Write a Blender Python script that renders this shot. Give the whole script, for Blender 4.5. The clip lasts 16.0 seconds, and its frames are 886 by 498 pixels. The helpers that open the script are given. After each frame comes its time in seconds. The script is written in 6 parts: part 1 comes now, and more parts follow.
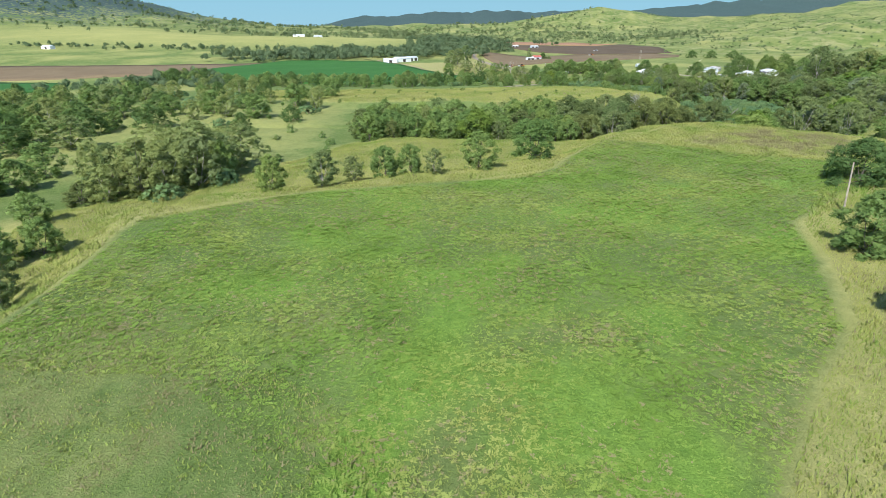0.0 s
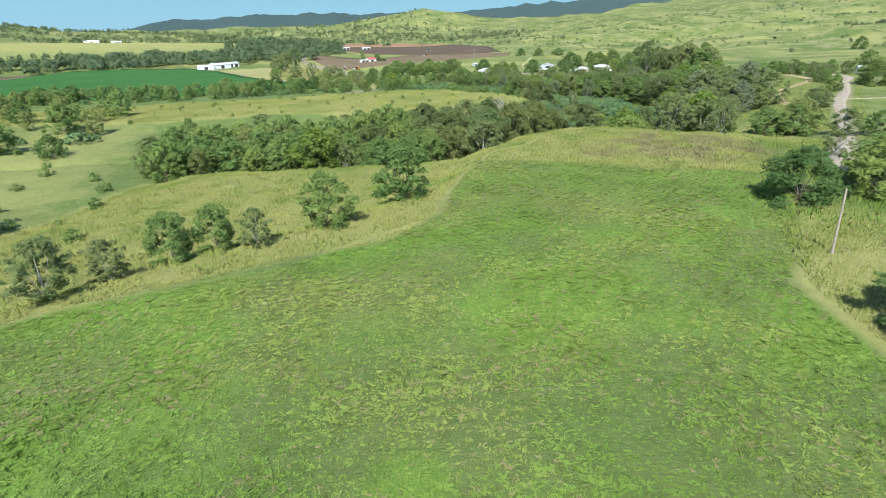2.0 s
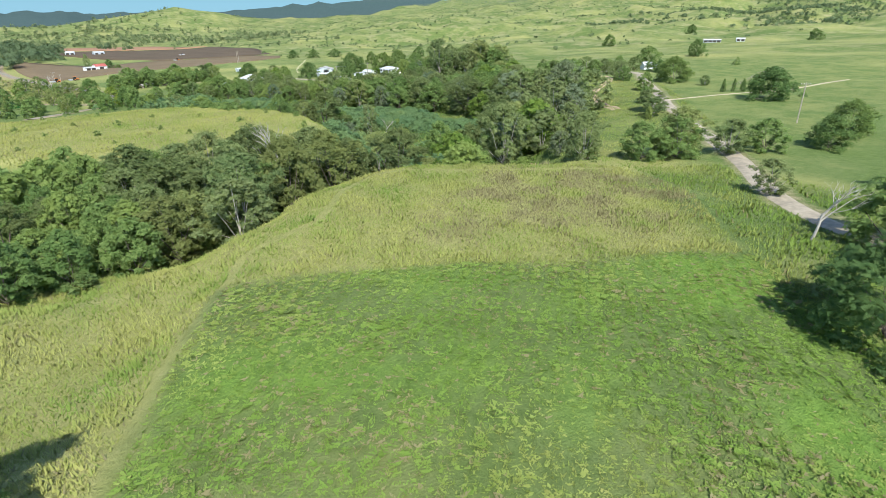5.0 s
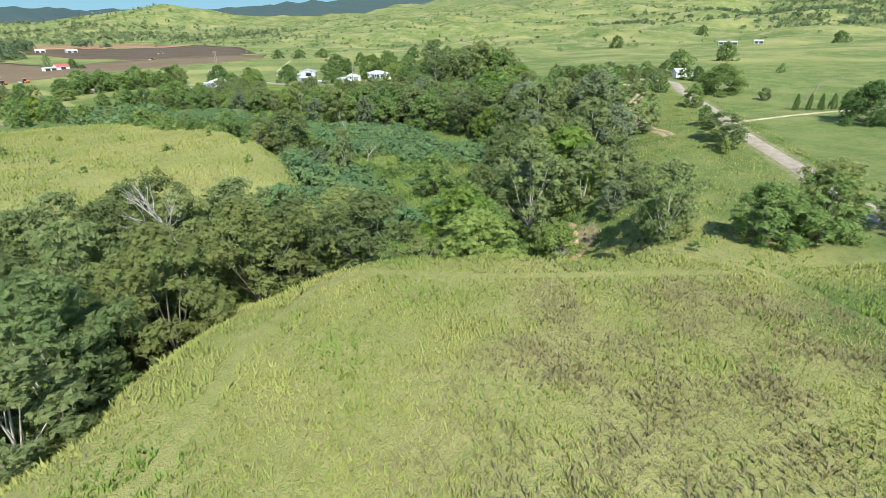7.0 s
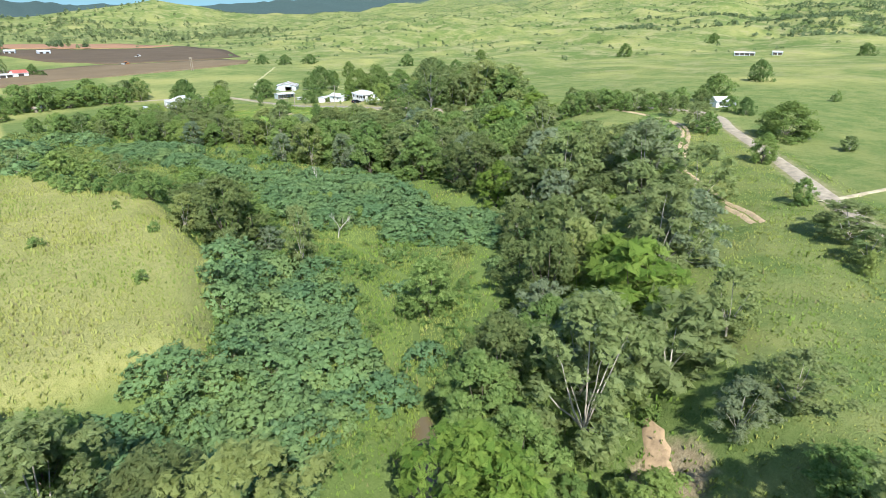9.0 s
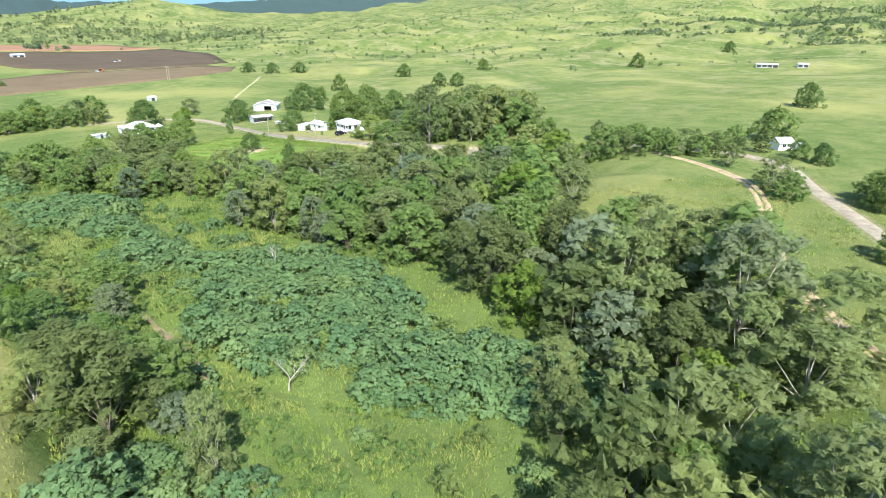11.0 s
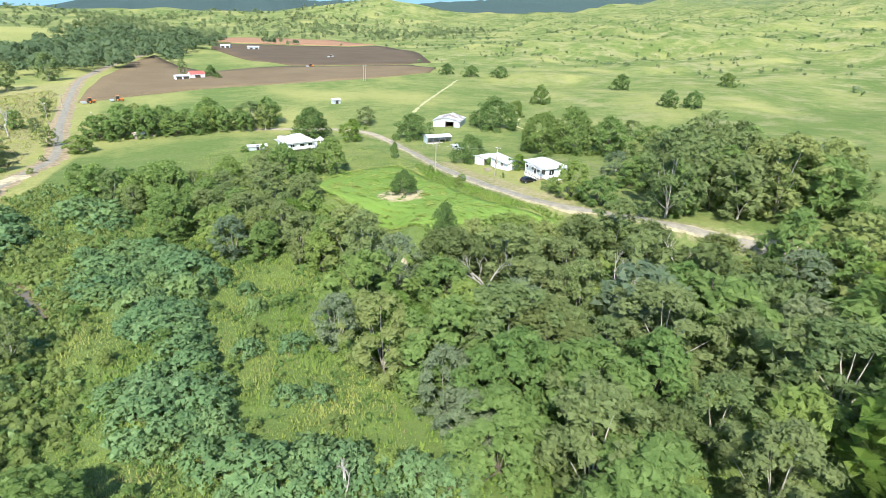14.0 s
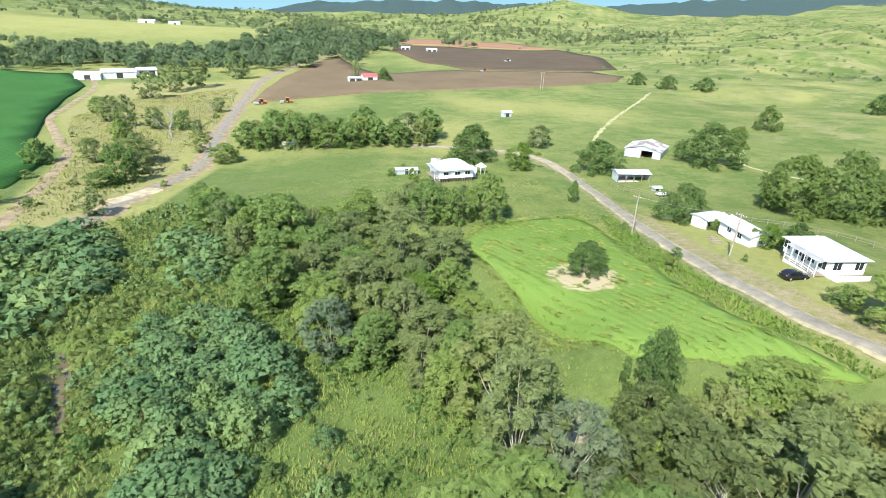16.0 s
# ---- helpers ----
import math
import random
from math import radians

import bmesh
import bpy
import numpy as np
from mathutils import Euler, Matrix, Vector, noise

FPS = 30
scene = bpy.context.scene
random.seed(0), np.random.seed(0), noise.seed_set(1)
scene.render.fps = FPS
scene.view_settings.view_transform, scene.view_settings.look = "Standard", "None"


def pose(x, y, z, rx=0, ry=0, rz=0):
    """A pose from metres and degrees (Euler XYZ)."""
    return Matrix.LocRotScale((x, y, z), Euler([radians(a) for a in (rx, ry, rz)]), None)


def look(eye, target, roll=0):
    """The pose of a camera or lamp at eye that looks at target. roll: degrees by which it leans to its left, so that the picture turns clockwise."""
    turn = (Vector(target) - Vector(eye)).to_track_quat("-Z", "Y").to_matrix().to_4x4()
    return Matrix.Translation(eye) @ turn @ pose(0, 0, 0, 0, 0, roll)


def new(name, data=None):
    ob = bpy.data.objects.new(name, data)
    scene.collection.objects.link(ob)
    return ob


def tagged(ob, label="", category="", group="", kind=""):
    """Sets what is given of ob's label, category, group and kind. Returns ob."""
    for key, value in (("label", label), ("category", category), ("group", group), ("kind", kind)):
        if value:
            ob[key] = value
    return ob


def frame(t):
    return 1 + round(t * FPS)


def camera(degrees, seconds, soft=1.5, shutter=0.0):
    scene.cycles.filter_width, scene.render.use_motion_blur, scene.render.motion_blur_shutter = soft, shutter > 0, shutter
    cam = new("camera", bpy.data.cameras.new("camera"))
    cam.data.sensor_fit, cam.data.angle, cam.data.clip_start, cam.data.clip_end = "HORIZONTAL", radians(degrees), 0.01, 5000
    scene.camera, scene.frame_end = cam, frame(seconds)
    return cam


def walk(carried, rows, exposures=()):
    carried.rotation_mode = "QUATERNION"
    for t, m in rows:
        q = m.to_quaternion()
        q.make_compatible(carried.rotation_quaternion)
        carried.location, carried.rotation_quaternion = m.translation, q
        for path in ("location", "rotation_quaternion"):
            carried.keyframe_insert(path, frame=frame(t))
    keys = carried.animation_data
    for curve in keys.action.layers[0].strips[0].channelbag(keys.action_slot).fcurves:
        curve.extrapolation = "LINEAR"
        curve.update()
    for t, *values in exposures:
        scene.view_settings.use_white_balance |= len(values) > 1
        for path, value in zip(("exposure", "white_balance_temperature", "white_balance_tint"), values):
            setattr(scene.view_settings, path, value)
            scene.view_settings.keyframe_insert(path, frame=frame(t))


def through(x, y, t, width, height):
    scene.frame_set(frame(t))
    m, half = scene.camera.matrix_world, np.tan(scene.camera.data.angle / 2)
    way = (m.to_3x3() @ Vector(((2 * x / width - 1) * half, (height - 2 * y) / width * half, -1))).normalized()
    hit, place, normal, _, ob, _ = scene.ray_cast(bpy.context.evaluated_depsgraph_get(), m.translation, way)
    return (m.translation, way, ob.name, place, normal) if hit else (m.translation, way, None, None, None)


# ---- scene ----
cam = camera(78.7, 16.0, soft=0.5)
METRES, EYE, TILT, LEAN, TURN = 350.0, 30.0, -22.5, 0.0, 0.0
ROWS = [
    (0.0, 0.0, 0.0, 0.0, 0.0, 0.0, -0.0),
    (0.5, 0.0, 0.0245, 0.0082, -0.05, 0.06, -0.07),
    (1.0, 0.0006, 0.0528, 0.0178, -0.86, 0.14, 0.21),
    (1.5, 0.0025, 0.0797, 0.0275, -7.73, -0.04, 3.39),
    (2.0, 0.0081, 0.1097, 0.0386, -15.37, -0.7, 6.93),
    (2.5, 0.0162, 0.1364, 0.0481, -17.4, -0.94, 7.82),
    (3.0, 0.0262, 0.1658, 0.0581, -17.36, -0.88, 7.74),
    (3.5, 0.0365, 0.1924, 0.0673, -22.31, -1.56, 9.78),
    (4.0, 0.0514, 0.2205, 0.0774, -34.64, -4.13, 14.53),
    (4.2, 0.0590, 0.2300, 0.0810, -36.2, -4.45, 14.75),
    (6.5, 0.1474, 0.3363, 0.1198, -36.92, -4.61, 14.3),
    (7.0, 0.1693, 0.3604, 0.1321, -37.18, -4.73, 14.22),
    (7.5, 0.1893, 0.3818, 0.1444, -37.35, -4.77, 14.07),
    (8.0, 0.21, 0.4037, 0.1589, -37.54, -4.86, 13.96),
    (8.5, 0.2283, 0.4224, 0.172, -37.72, -4.94, 13.86),
    (9.0, 0.2476, 0.4427, 0.1855, -37.72, -4.99, 13.68),
    (11.5, 0.3432, 0.5469, 0.2493, -37.88, -5.1, 13.19),
    (12.0, 0.3618, 0.5709, 0.2593, -34.42, -4.36, 11.85),
    (12.5, 0.3776, 0.5946, 0.2686, -30.44, -3.59, 10.27),
    (13.0, 0.393, 0.622, 0.2789, -28.42, -3.2, 9.47),
    (13.5, 0.4063, 0.6472, 0.2886, -25.79, -2.76, 8.41),
    (14.0, 0.4189, 0.6756, 0.2998, -18.52, -1.82, 5.41),
    (14.5, 0.4273, 0.7029, 0.3104, -13.34, -1.36, 3.31),
    (15.0, 0.4336, 0.7339, 0.3216, -9.54, -1.1, 1.71),
    (15.5, 0.437, 0.7619, 0.3321, -6.16, -0.96, 0.35),
    (16.0, 0.4383, 0.7931, 0.3442, -2.21, -0.92, -1.26),
]
walk(cam, [(t, pose(0, 0, EYE, TILT, LEAN, TURN) @ pose(METRES * x, METRES * y, METRES * z, 90 + pitch, roll, yaw)) for t, x, y, z, yaw, pitch, roll in ROWS],
     exposures=[(0.0, 0.66, 6200, 10), (2.0, 0.72, 6150, 10), (4.0, 0.70, 6150, 10), (6.5, 0.72, 6250, 10), (9.0, 0.90, 6250, 10), (12.0, 1.12, 6250, 10), (16.0, 1.02, 6300, 10)])

# ---- daylight ----
SUN_AZIMUTH, SUN_HEIGHT = 206.0, 46.0          # degrees clockwise from +y, and above the horizon
SUN_POWER, SKY_POWER = 4.6, 0.15
world = bpy.data.worlds.new("sky")
scene.world = world
world.use_nodes = True
wn, wl = world.node_tree.nodes, world.node_tree.links
sky = wn.new("ShaderNodeTexSky")
sky.sky_type, sky.sun_disc = "NISHITA", False
sky.sun_elevation, sky.sun_rotation = radians(SUN_HEIGHT), radians(SUN_AZIMUTH)
sky.altitude, sky.air_density, sky.dust_density, sky.ozone_density = 300.0, 1.0, 0.2, 1.5
wn["Background"].inputs["Strength"].default_value = SKY_POWER
wl.new(sky.outputs[0], wn["Background"].inputs["Color"])
sun = new("sun", bpy.data.lights.new("sun", "SUN"))
sun.data.energy, sun.data.angle, sun.data.color = SUN_POWER, radians(0.6), (1.0, 0.96, 0.84)
_a, _e = radians(SUN_AZIMUTH), radians(SUN_HEIGHT)
SUNWARD = Vector((math.sin(_a) * math.cos(_e), math.cos(_a) * math.cos(_e), math.sin(_e)))
sun.matrix_world = look(SUNWARD * 900, (0, 0, 0))


def sky_backdrop():
    """Pale blue haze low over the horizon, far behind the last hills."""
    m = bpy.data.materials.new("horizon_haze")
    m.use_nodes = True
    n, l = m.node_tree.nodes, m.node_tree.links
    n.clear()
    out, glow, ramp_, sep = n.new("ShaderNodeOutputMaterial"), n.new("ShaderNodeEmission"), n.new("ShaderNodeValToRGB"), n.new("ShaderNodeSeparateXYZ")
    rise = n.new("ShaderNodeMapRange")
    l.new(n.new("ShaderNodeNewGeometry").outputs["Position"], sep.inputs[0])
    l.new(sep.outputs[2], rise.inputs[0])
    rise.inputs[1].default_value, rise.inputs[2].default_value = 50.0, 800.0
    ramp_.color_ramp.elements[0].color, ramp_.color_ramp.elements[1].color = (0.22, 0.39, 0.47, 1), (0.15, 0.36, 0.48, 1)
    l.new(rise.outputs[0], ramp_.inputs[0])
    l.new(ramp_.outputs[0], glow.inputs[0])
    l.new(glow.outputs[0], out.inputs[0])
    bm = bmesh.new()
    old = None
    for i in range(61):
        a = radians(-75 + 170 * i / 60)
        x, y = 80 + 4600 * math.sin(a), 150 + 4600 * math.cos(a)
        pair = [bm.verts.new((x, y, -60)), bm.verts.new((x, y, 900))]
        if old:
            bm.faces.new((old[0], pair[0], pair[1], old[1]))
        old = pair
    me = bpy.data.meshes.new("backdrop_sky")
    bm.to_mesh(me)
    me.materials.append(m)
    tagged(new("backdrop_sky", me), "clear pale blue sky low over the ranges", "sky", kind="structure")


sky_backdrop()

# ---- lie of the land ----
def step(a, b, v):
    t = np.clip((np.asarray(v, float) - a) / (b - a), 0, 1)
    return t * t * (3 - 2 * t)


def inside(poly, x, y):
    """Metres to the outline of a polygon, positive inside."""
    x, y = np.asarray(x, float), np.asarray(y, float)
    near, inn = np.full(x.shape, 1e18), np.zeros(x.shape, bool)
    for (ax, ay), (bx, by) in zip(poly, poly[1:] + poly[:1]):
        dx, dy = bx - ax, by - ay
        t = np.clip(((x - ax) * dx + (y - ay) * dy) / (dx * dx + dy * dy), 0, 1)
        near = np.minimum(near, (x - ax - t * dx) ** 2 + (y - ay - t * dy) ** 2)
        if dy:
            inn ^= ((ay > y) != (by > y)) & (x < (y - ay) / dy * dx + ax)
    return np.where(inn, 1, -1) * np.sqrt(near)


def beside(line, x, y):
    """Metres to an open line of points."""
    x, y = np.asarray(x, float), np.asarray(y, float)
    near = np.full(x.shape, 1e18)
    for (ax, ay), (bx, by) in zip(line, line[1:]):
        dx, dy = bx - ax, by - ay
        t = np.clip(((x - ax) * dx + (y - ay) * dy) / (dx * dx + dy * dy), 0, 1)
        near = np.minimum(near, (x - ax - t * dx) ** 2 + (y - ay - t * dy) ** 2)
    return np.sqrt(near)


def wave(x, y, size, seed=0.0):
    """Cheap smooth noise between about -1 and 1, with waves of that size."""
    x, y = np.asarray(x, float) / size * 6.283, np.asarray(y, float) / size * 6.283
    s, total = seed * 1.7, 0.0
    for k in range(5):
        a = 2.39996 * k + 0.7 * seed
        f = (0.62, 0.85, 1.0, 1.27, 1.6)[k]
        u, v = x * math.cos(a) + y * math.sin(a), -x * math.sin(a) + y * math.cos(a)
        total = total + np.sin(u * f + s + 1.3 * np.sin(v * f * 0.6 + s * 2.1 + k))
        s += 1.9
    return total / 3.2


# the paddock on the bench, the low ground along the creek, and the creek
BENCH = [(-51, -90), (-49, 40), (-54, 72), (-57, 92), (-48, 98), (-27, 109), (2, 121), (22, 131), (36, 143),
         (47, 160), (60, 178), (90, 184), (101, 180), (112, 169), (132, 157), (190, 150), (190, -90)]
LOW = [(-20, 182), (0, 178), (30, 171), (58, 176), (72, 191), (92, 186), (102, 180), (114, 170), (126, 172), (138, 190),
       (160, 205), (182, 214), (193, 235), (188, 262), (203, 286), (240, 292), (262, 310), (225, 334), (200, 354),
       (176, 360), (168, 382), (150, 392), (146, 415), (120, 428), (98, 428), (78, 412), (72, 390), (84, 360), (100, 320),
       (112, 285), (109, 250), (101, 222), (84, 222), (60, 228), (45, 242), (5, 270), (-40, 264), (-110, 300),
       (-420, 330), (-460, 90), (-130, 30), (-78, 62), (-80, 105), (-58, 122), (-38, 150)]
CREEK = [(-420, 225), (-150, 215), (-60, 215), (20, 205), (66, 200), (100, 191), (111, 199), (122, 214), (136, 236), (138, 258),
         (129, 275), (128, 297), (119, 325), (111.5, 353), (103, 368), (70, 392), (30, 408), (-60, 425), (-300, 470)]

POOLS = [(113, 201), (129, 284), (107, 362), (70, 392)]


def ramp(x, y):
    """Metres into the hills on the right of the valley."""
    a = (x - 330) * 0.770 + (y - 900) * 0.637
    b = (x - 330 - (y - 900) * 0.33) * 0.95
    return np.where(y < 900, a, np.minimum(a, b))


def land(x, y):
    """Height of the ground, by numpy."""
    x, y = np.asarray(x, float), np.asarray(y, float)
    z = 0.022 * (np.clip(x, -600, 700) - 150) * (1 - 0.8 * step(480, 800, y)) - 8.5 * step(250, 480, y)
    z = z + 0.5 * wave(x, y, 90, 2) * step(-100, 60, y)
    w = step(-7, 6, inside(BENCH, x, y) + 1.5 * wave(x, y, 21, 5)) * (1 - step(95, 175, x))
    z = z * (1 - w) + w * (1.3 - 0.005 * y + 0.3 * wave(x, y, 60, 1))
    low = -6.5 - 3.2 * step(20, 100, x) + 0.5 * wave(x, y, 38, 3)
    soft = 7 + 17 * step(135, 172, x) * (1 - step(300, 340, y))
    w = step(-soft, soft, inside(LOW, x, y) + 2.0 * wave(x, y, 26, 4))
    z = z * (1 - w) + w * np.minimum(low, z)
    z = z + 2.3 * np.exp(-((x - 226) / 26) ** 2 - ((y - 384) / 26) ** 2)
    c = beside(CREEK, x, y) + 0.9 * wave(x, y, 17, 6)
    deep = 1.3 + sum(1.9 * np.exp(-(np.hypot(x - a, y - b) / 11) ** 2) for a, b in POOLS)
    z = z - deep * np.exp(-(np.maximum(c, 0) / 2.6) ** 2)
    # hills on the right: a scrubby foothill, then the range behind it
    s = ramp(x, y) + 45 * wave(x, y, 420, 7)
    z = z + 44 * step(-130, 620, s) * (1 + 0.22 * wave(x, y, 300, 8)) + 150 * step(450, 2000, s) * (1 + 0.16 * wave(x, y, 650, 9))
    z = z + 3.2 * wave(x, y, 190, 23) * step(-380, -60, s) * step(280, 340, x)
    z = z - 1.5 * np.exp(-(np.hypot((x - 94) / 1.4, y - 88) / 6) ** 4)
    z = z + (4.0 * wave(x, y, 120, 21) - 14 * np.abs(wave(x, y, 260, 22)) + 6) * step(0, 300, s)
    # low dry rise and the wooded hill on the left, the cone, the far dry hills and the range that closes the valley
    z = z + 15 * np.exp(-((x + 430) / 520) ** 4 - ((y - 1180) / 210) ** 2)
    z = z + 200 * np.exp(-((x + 1640) / 760) ** 2 - ((y - 2000) / 800) ** 2) * (1 + 0.2 * wave(x, y, 500, 10))
    d = np.hypot(x - 670, y - 2560)
    z = z + 74 * np.exp(-(d / 230) ** 1.25) + 26 * np.exp(-(d / 600) ** 2)
    z = z + (26 + 16 * wave(x, y, 480, 11)) * step(1900, 2900, y) * (1 - step(3300, 3900, y)) * step(-900, -300, x)
    top = 30 + 72 * step(-960, -560, x) + 24 * step(-300, 20, x) + 22 * step(1000, 2200, x)
    z = z + top * step(3300, 4250, y + 160 * wave(x, y, 700, 12)) * (1 + 0.1 * wave(x, y, 360, 13) + 0.05 * wave(x, y, 140, 14))
    z = z + 60 * step(1100, 2600, -y)
    return z


def ground_at(x, y):
    return float(land(np.array([x]), np.array([y]))[0])

# ---- materials ----
class Nodes:
    """A small writer of node materials."""

    def __init__(self, name):
        self.m = bpy.data.materials.new(name)
        self.m.use_nodes = True
        self.n, self.l = self.m.node_tree.nodes, self.m.node_tree.links
        self.bsdf, self.out = self.n["Principled BSDF"], self.n["Material Output"]
        self.where = self.n.new("ShaderNodeNewGeometry").outputs["Position"]

    def put(self, socket, value):
        if hasattr(value, "links"):
            self.l.new(value, socket)
        elif isinstance(value, tuple) and len(value) == 3 and socket.type == "RGBA":
            socket.default_value = (*value, 1)
        else:
            socket.default_value = value

    def noise(self, scale, detail=3.0, rough=0.6, stretch=None, seed=0.0):
        v = self.where
        if stretch or seed:
            s = self.n.new("ShaderNodeVectorMath")
            s.operation = "MULTIPLY_ADD"
            self.put(s.inputs[0], v)
            s.inputs[1].default_value, s.inputs[2].default_value = stretch or (1, 1, 1), (seed, seed * 1.7, seed * 0.3)
            v = s.outputs[0]
        t = self.n.new("ShaderNodeTexNoise")
        self.put(t.inputs["Vector"], v)
        t.inputs["Scale"].default_value, t.inputs["Detail"].default_value, t.inputs["Roughness"].default_value = scale, detail, rough
        return t.outputs["Fac"]

    def attr(self, name):
        a = self.n.new("ShaderNodeAttribute")
        a.attribute_name = name
        return a.outputs["Fac"]

    def math(self, op, a, b=0.0, c=0.0):
        t = self.n.new("ShaderNodeMath")
        t.operation, t.use_clamp = op, False
        for i, v in enumerate((a, b, c)):
            self.put(t.inputs[i], v)
        return t.outputs[0]

    def fit(self, v, a, b, c=0.0, d=1.0):
        t = self.n.new("ShaderNodeMapRange")
        self.put(t.inputs[0], v)
        for i, k in enumerate((a, b, c, d)):
            t.inputs[i + 1].default_value = k
        return t.outputs[0]

    def mix(self, f, a, b, blend="MIX"):
        t = self.n.new("ShaderNodeMix")
        t.data_type, t.blend_type = "RGBA", blend
        self.put(t.inputs[0], f)
        self.put(t.inputs[6], a)
        self.put(t.inputs[7], b)
        return t.outputs[2]

    def chance(self):
        return self.n.new("ShaderNodeObjectInfo").outputs["Random"]

    def island(self):
        return self.n.new("ShaderNodeNewGeometry").outputs["Random Per Island"]

    def bump(self, v, strength=0.4, far=0.1):
        b = self.n.new("ShaderNodeBump")
        self.put(b.inputs["Height"], v)
        b.inputs["Strength"].default_value, b.inputs["Distance"].default_value = strength, far
        self.put(self.bsdf.inputs["Normal"], b.outputs[0])

    def done(self, colour, rough=0.8, metal=0.0, spec=0.3):
        self.put(self.bsdf.inputs["Base Color"], colour)
        self.put(self.bsdf.inputs["Roughness"], rough)
        self.bsdf.inputs["Metallic"].default_value = metal
        self.bsdf.inputs["Specular IOR Level"].default_value = spec
        return self.m

    def outward(self, share):
        """The leaf's normal, bent towards the outside of the crown or tuft."""
        a = self.n.new("ShaderNodeAttribute")
        a.attribute_name = "outward"
        t = self.n.new("ShaderNodeVectorTransform")
        t.vector_type, t.convert_from, t.convert_to = "NORMAL", "OBJECT", "WORLD"
        self.l.new(a.outputs["Vector"], t.inputs[0])
        m, k = self.n.new("ShaderNodeMix"), self.n.new("ShaderNodeVectorMath")
        m.data_type = "VECTOR"
        m.inputs[0].default_value = share
        self.l.new(self.n.new("ShaderNodeNewGeometry").outputs["Normal"], m.inputs[4])
        self.l.new(t.outputs[0], m.inputs[5])
        k.operation = "NORMALIZE"
        self.l.new(m.outputs[1], k.inputs[0])
        return k.outputs[0]

    def leaf(self, colour, through=0.3, share=0.6, gaps=None):
        """Thin leaves: light comes through them too, and between the leaflets of a spray."""
        d, t, x = self.n.new("ShaderNodeBsdfDiffuse"), self.n.new("ShaderNodeBsdfTranslucent"), self.n.new("ShaderNodeMixShader")
        self.put(d.inputs["Color"], colour)
        self.put(t.inputs["Color"], self.mix(0.5, colour, (0.20, 0.27, 0.05)))
        n = self.outward(share)
        self.l.new(n, d.inputs["Normal"])
        x.inputs[0].default_value = through
        self.l.new(d.outputs[0], x.inputs[1])
        self.l.new(t.outputs[0], x.inputs[2])
        if gaps is not None:
            hole, y = self.n.new("ShaderNodeBsdfTransparent"), self.n.new("ShaderNodeMixShader")
            self.put(y.inputs[0], gaps)
            self.l.new(hole.outputs[0], y.inputs[1])
            self.l.new(x.outputs[0], y.inputs[2])
            x = y
        self.l.new(x.outputs[0], self.out.inputs["Surface"])
        return self.m


def plain(name, colour, rough=0.7, vary=0.25, scale=3.0, metal=0.0, spec=0.3):
    m = Nodes(name)
    n = m.noise(scale, 5, 0.65)
    dark = tuple(c * (1 - vary) for c in colour)
    light = tuple(min(1, c * (1 + vary * 0.6)) for c in colour)
    return m.done(m.mix(m.fit(n, 0.3, 0.7), dark, light), rough, metal, spec)


def foliage(name, dark, light, through=0.3, odd=None, leaflets=15.0, cover=0.46, share=0.5):
    m = Nodes(name)
    c = m.mix(m.island(), dark, light)
    c = m.mix(m.fit(m.math("FRACT", m.math("MULTIPLY", m.chance(), 7.3)), 0.0, 1.0, 0.0, 0.55), c, odd or tuple(v * 0.7 for v in light))
    pick = m.chance()
    c = m.mix(m.fit(pick, 0.70, 0.95, 0.0, 0.35), c, (light[0] * 1.25, light[1] * 1.08, light[2] * 0.8))
    c = m.mix(m.fit(pick, 0.30, 0.08, 0.0, 0.40), c, (dark[0] * 0.85, dark[1] * 1.0, dark[2] * 1.15))
    whole = m.math("GREATER_THAN", m.noise(leaflets, 1.5, 0.6), cover) if leaflets else None
    return m.leaf(c, through, share, whole)


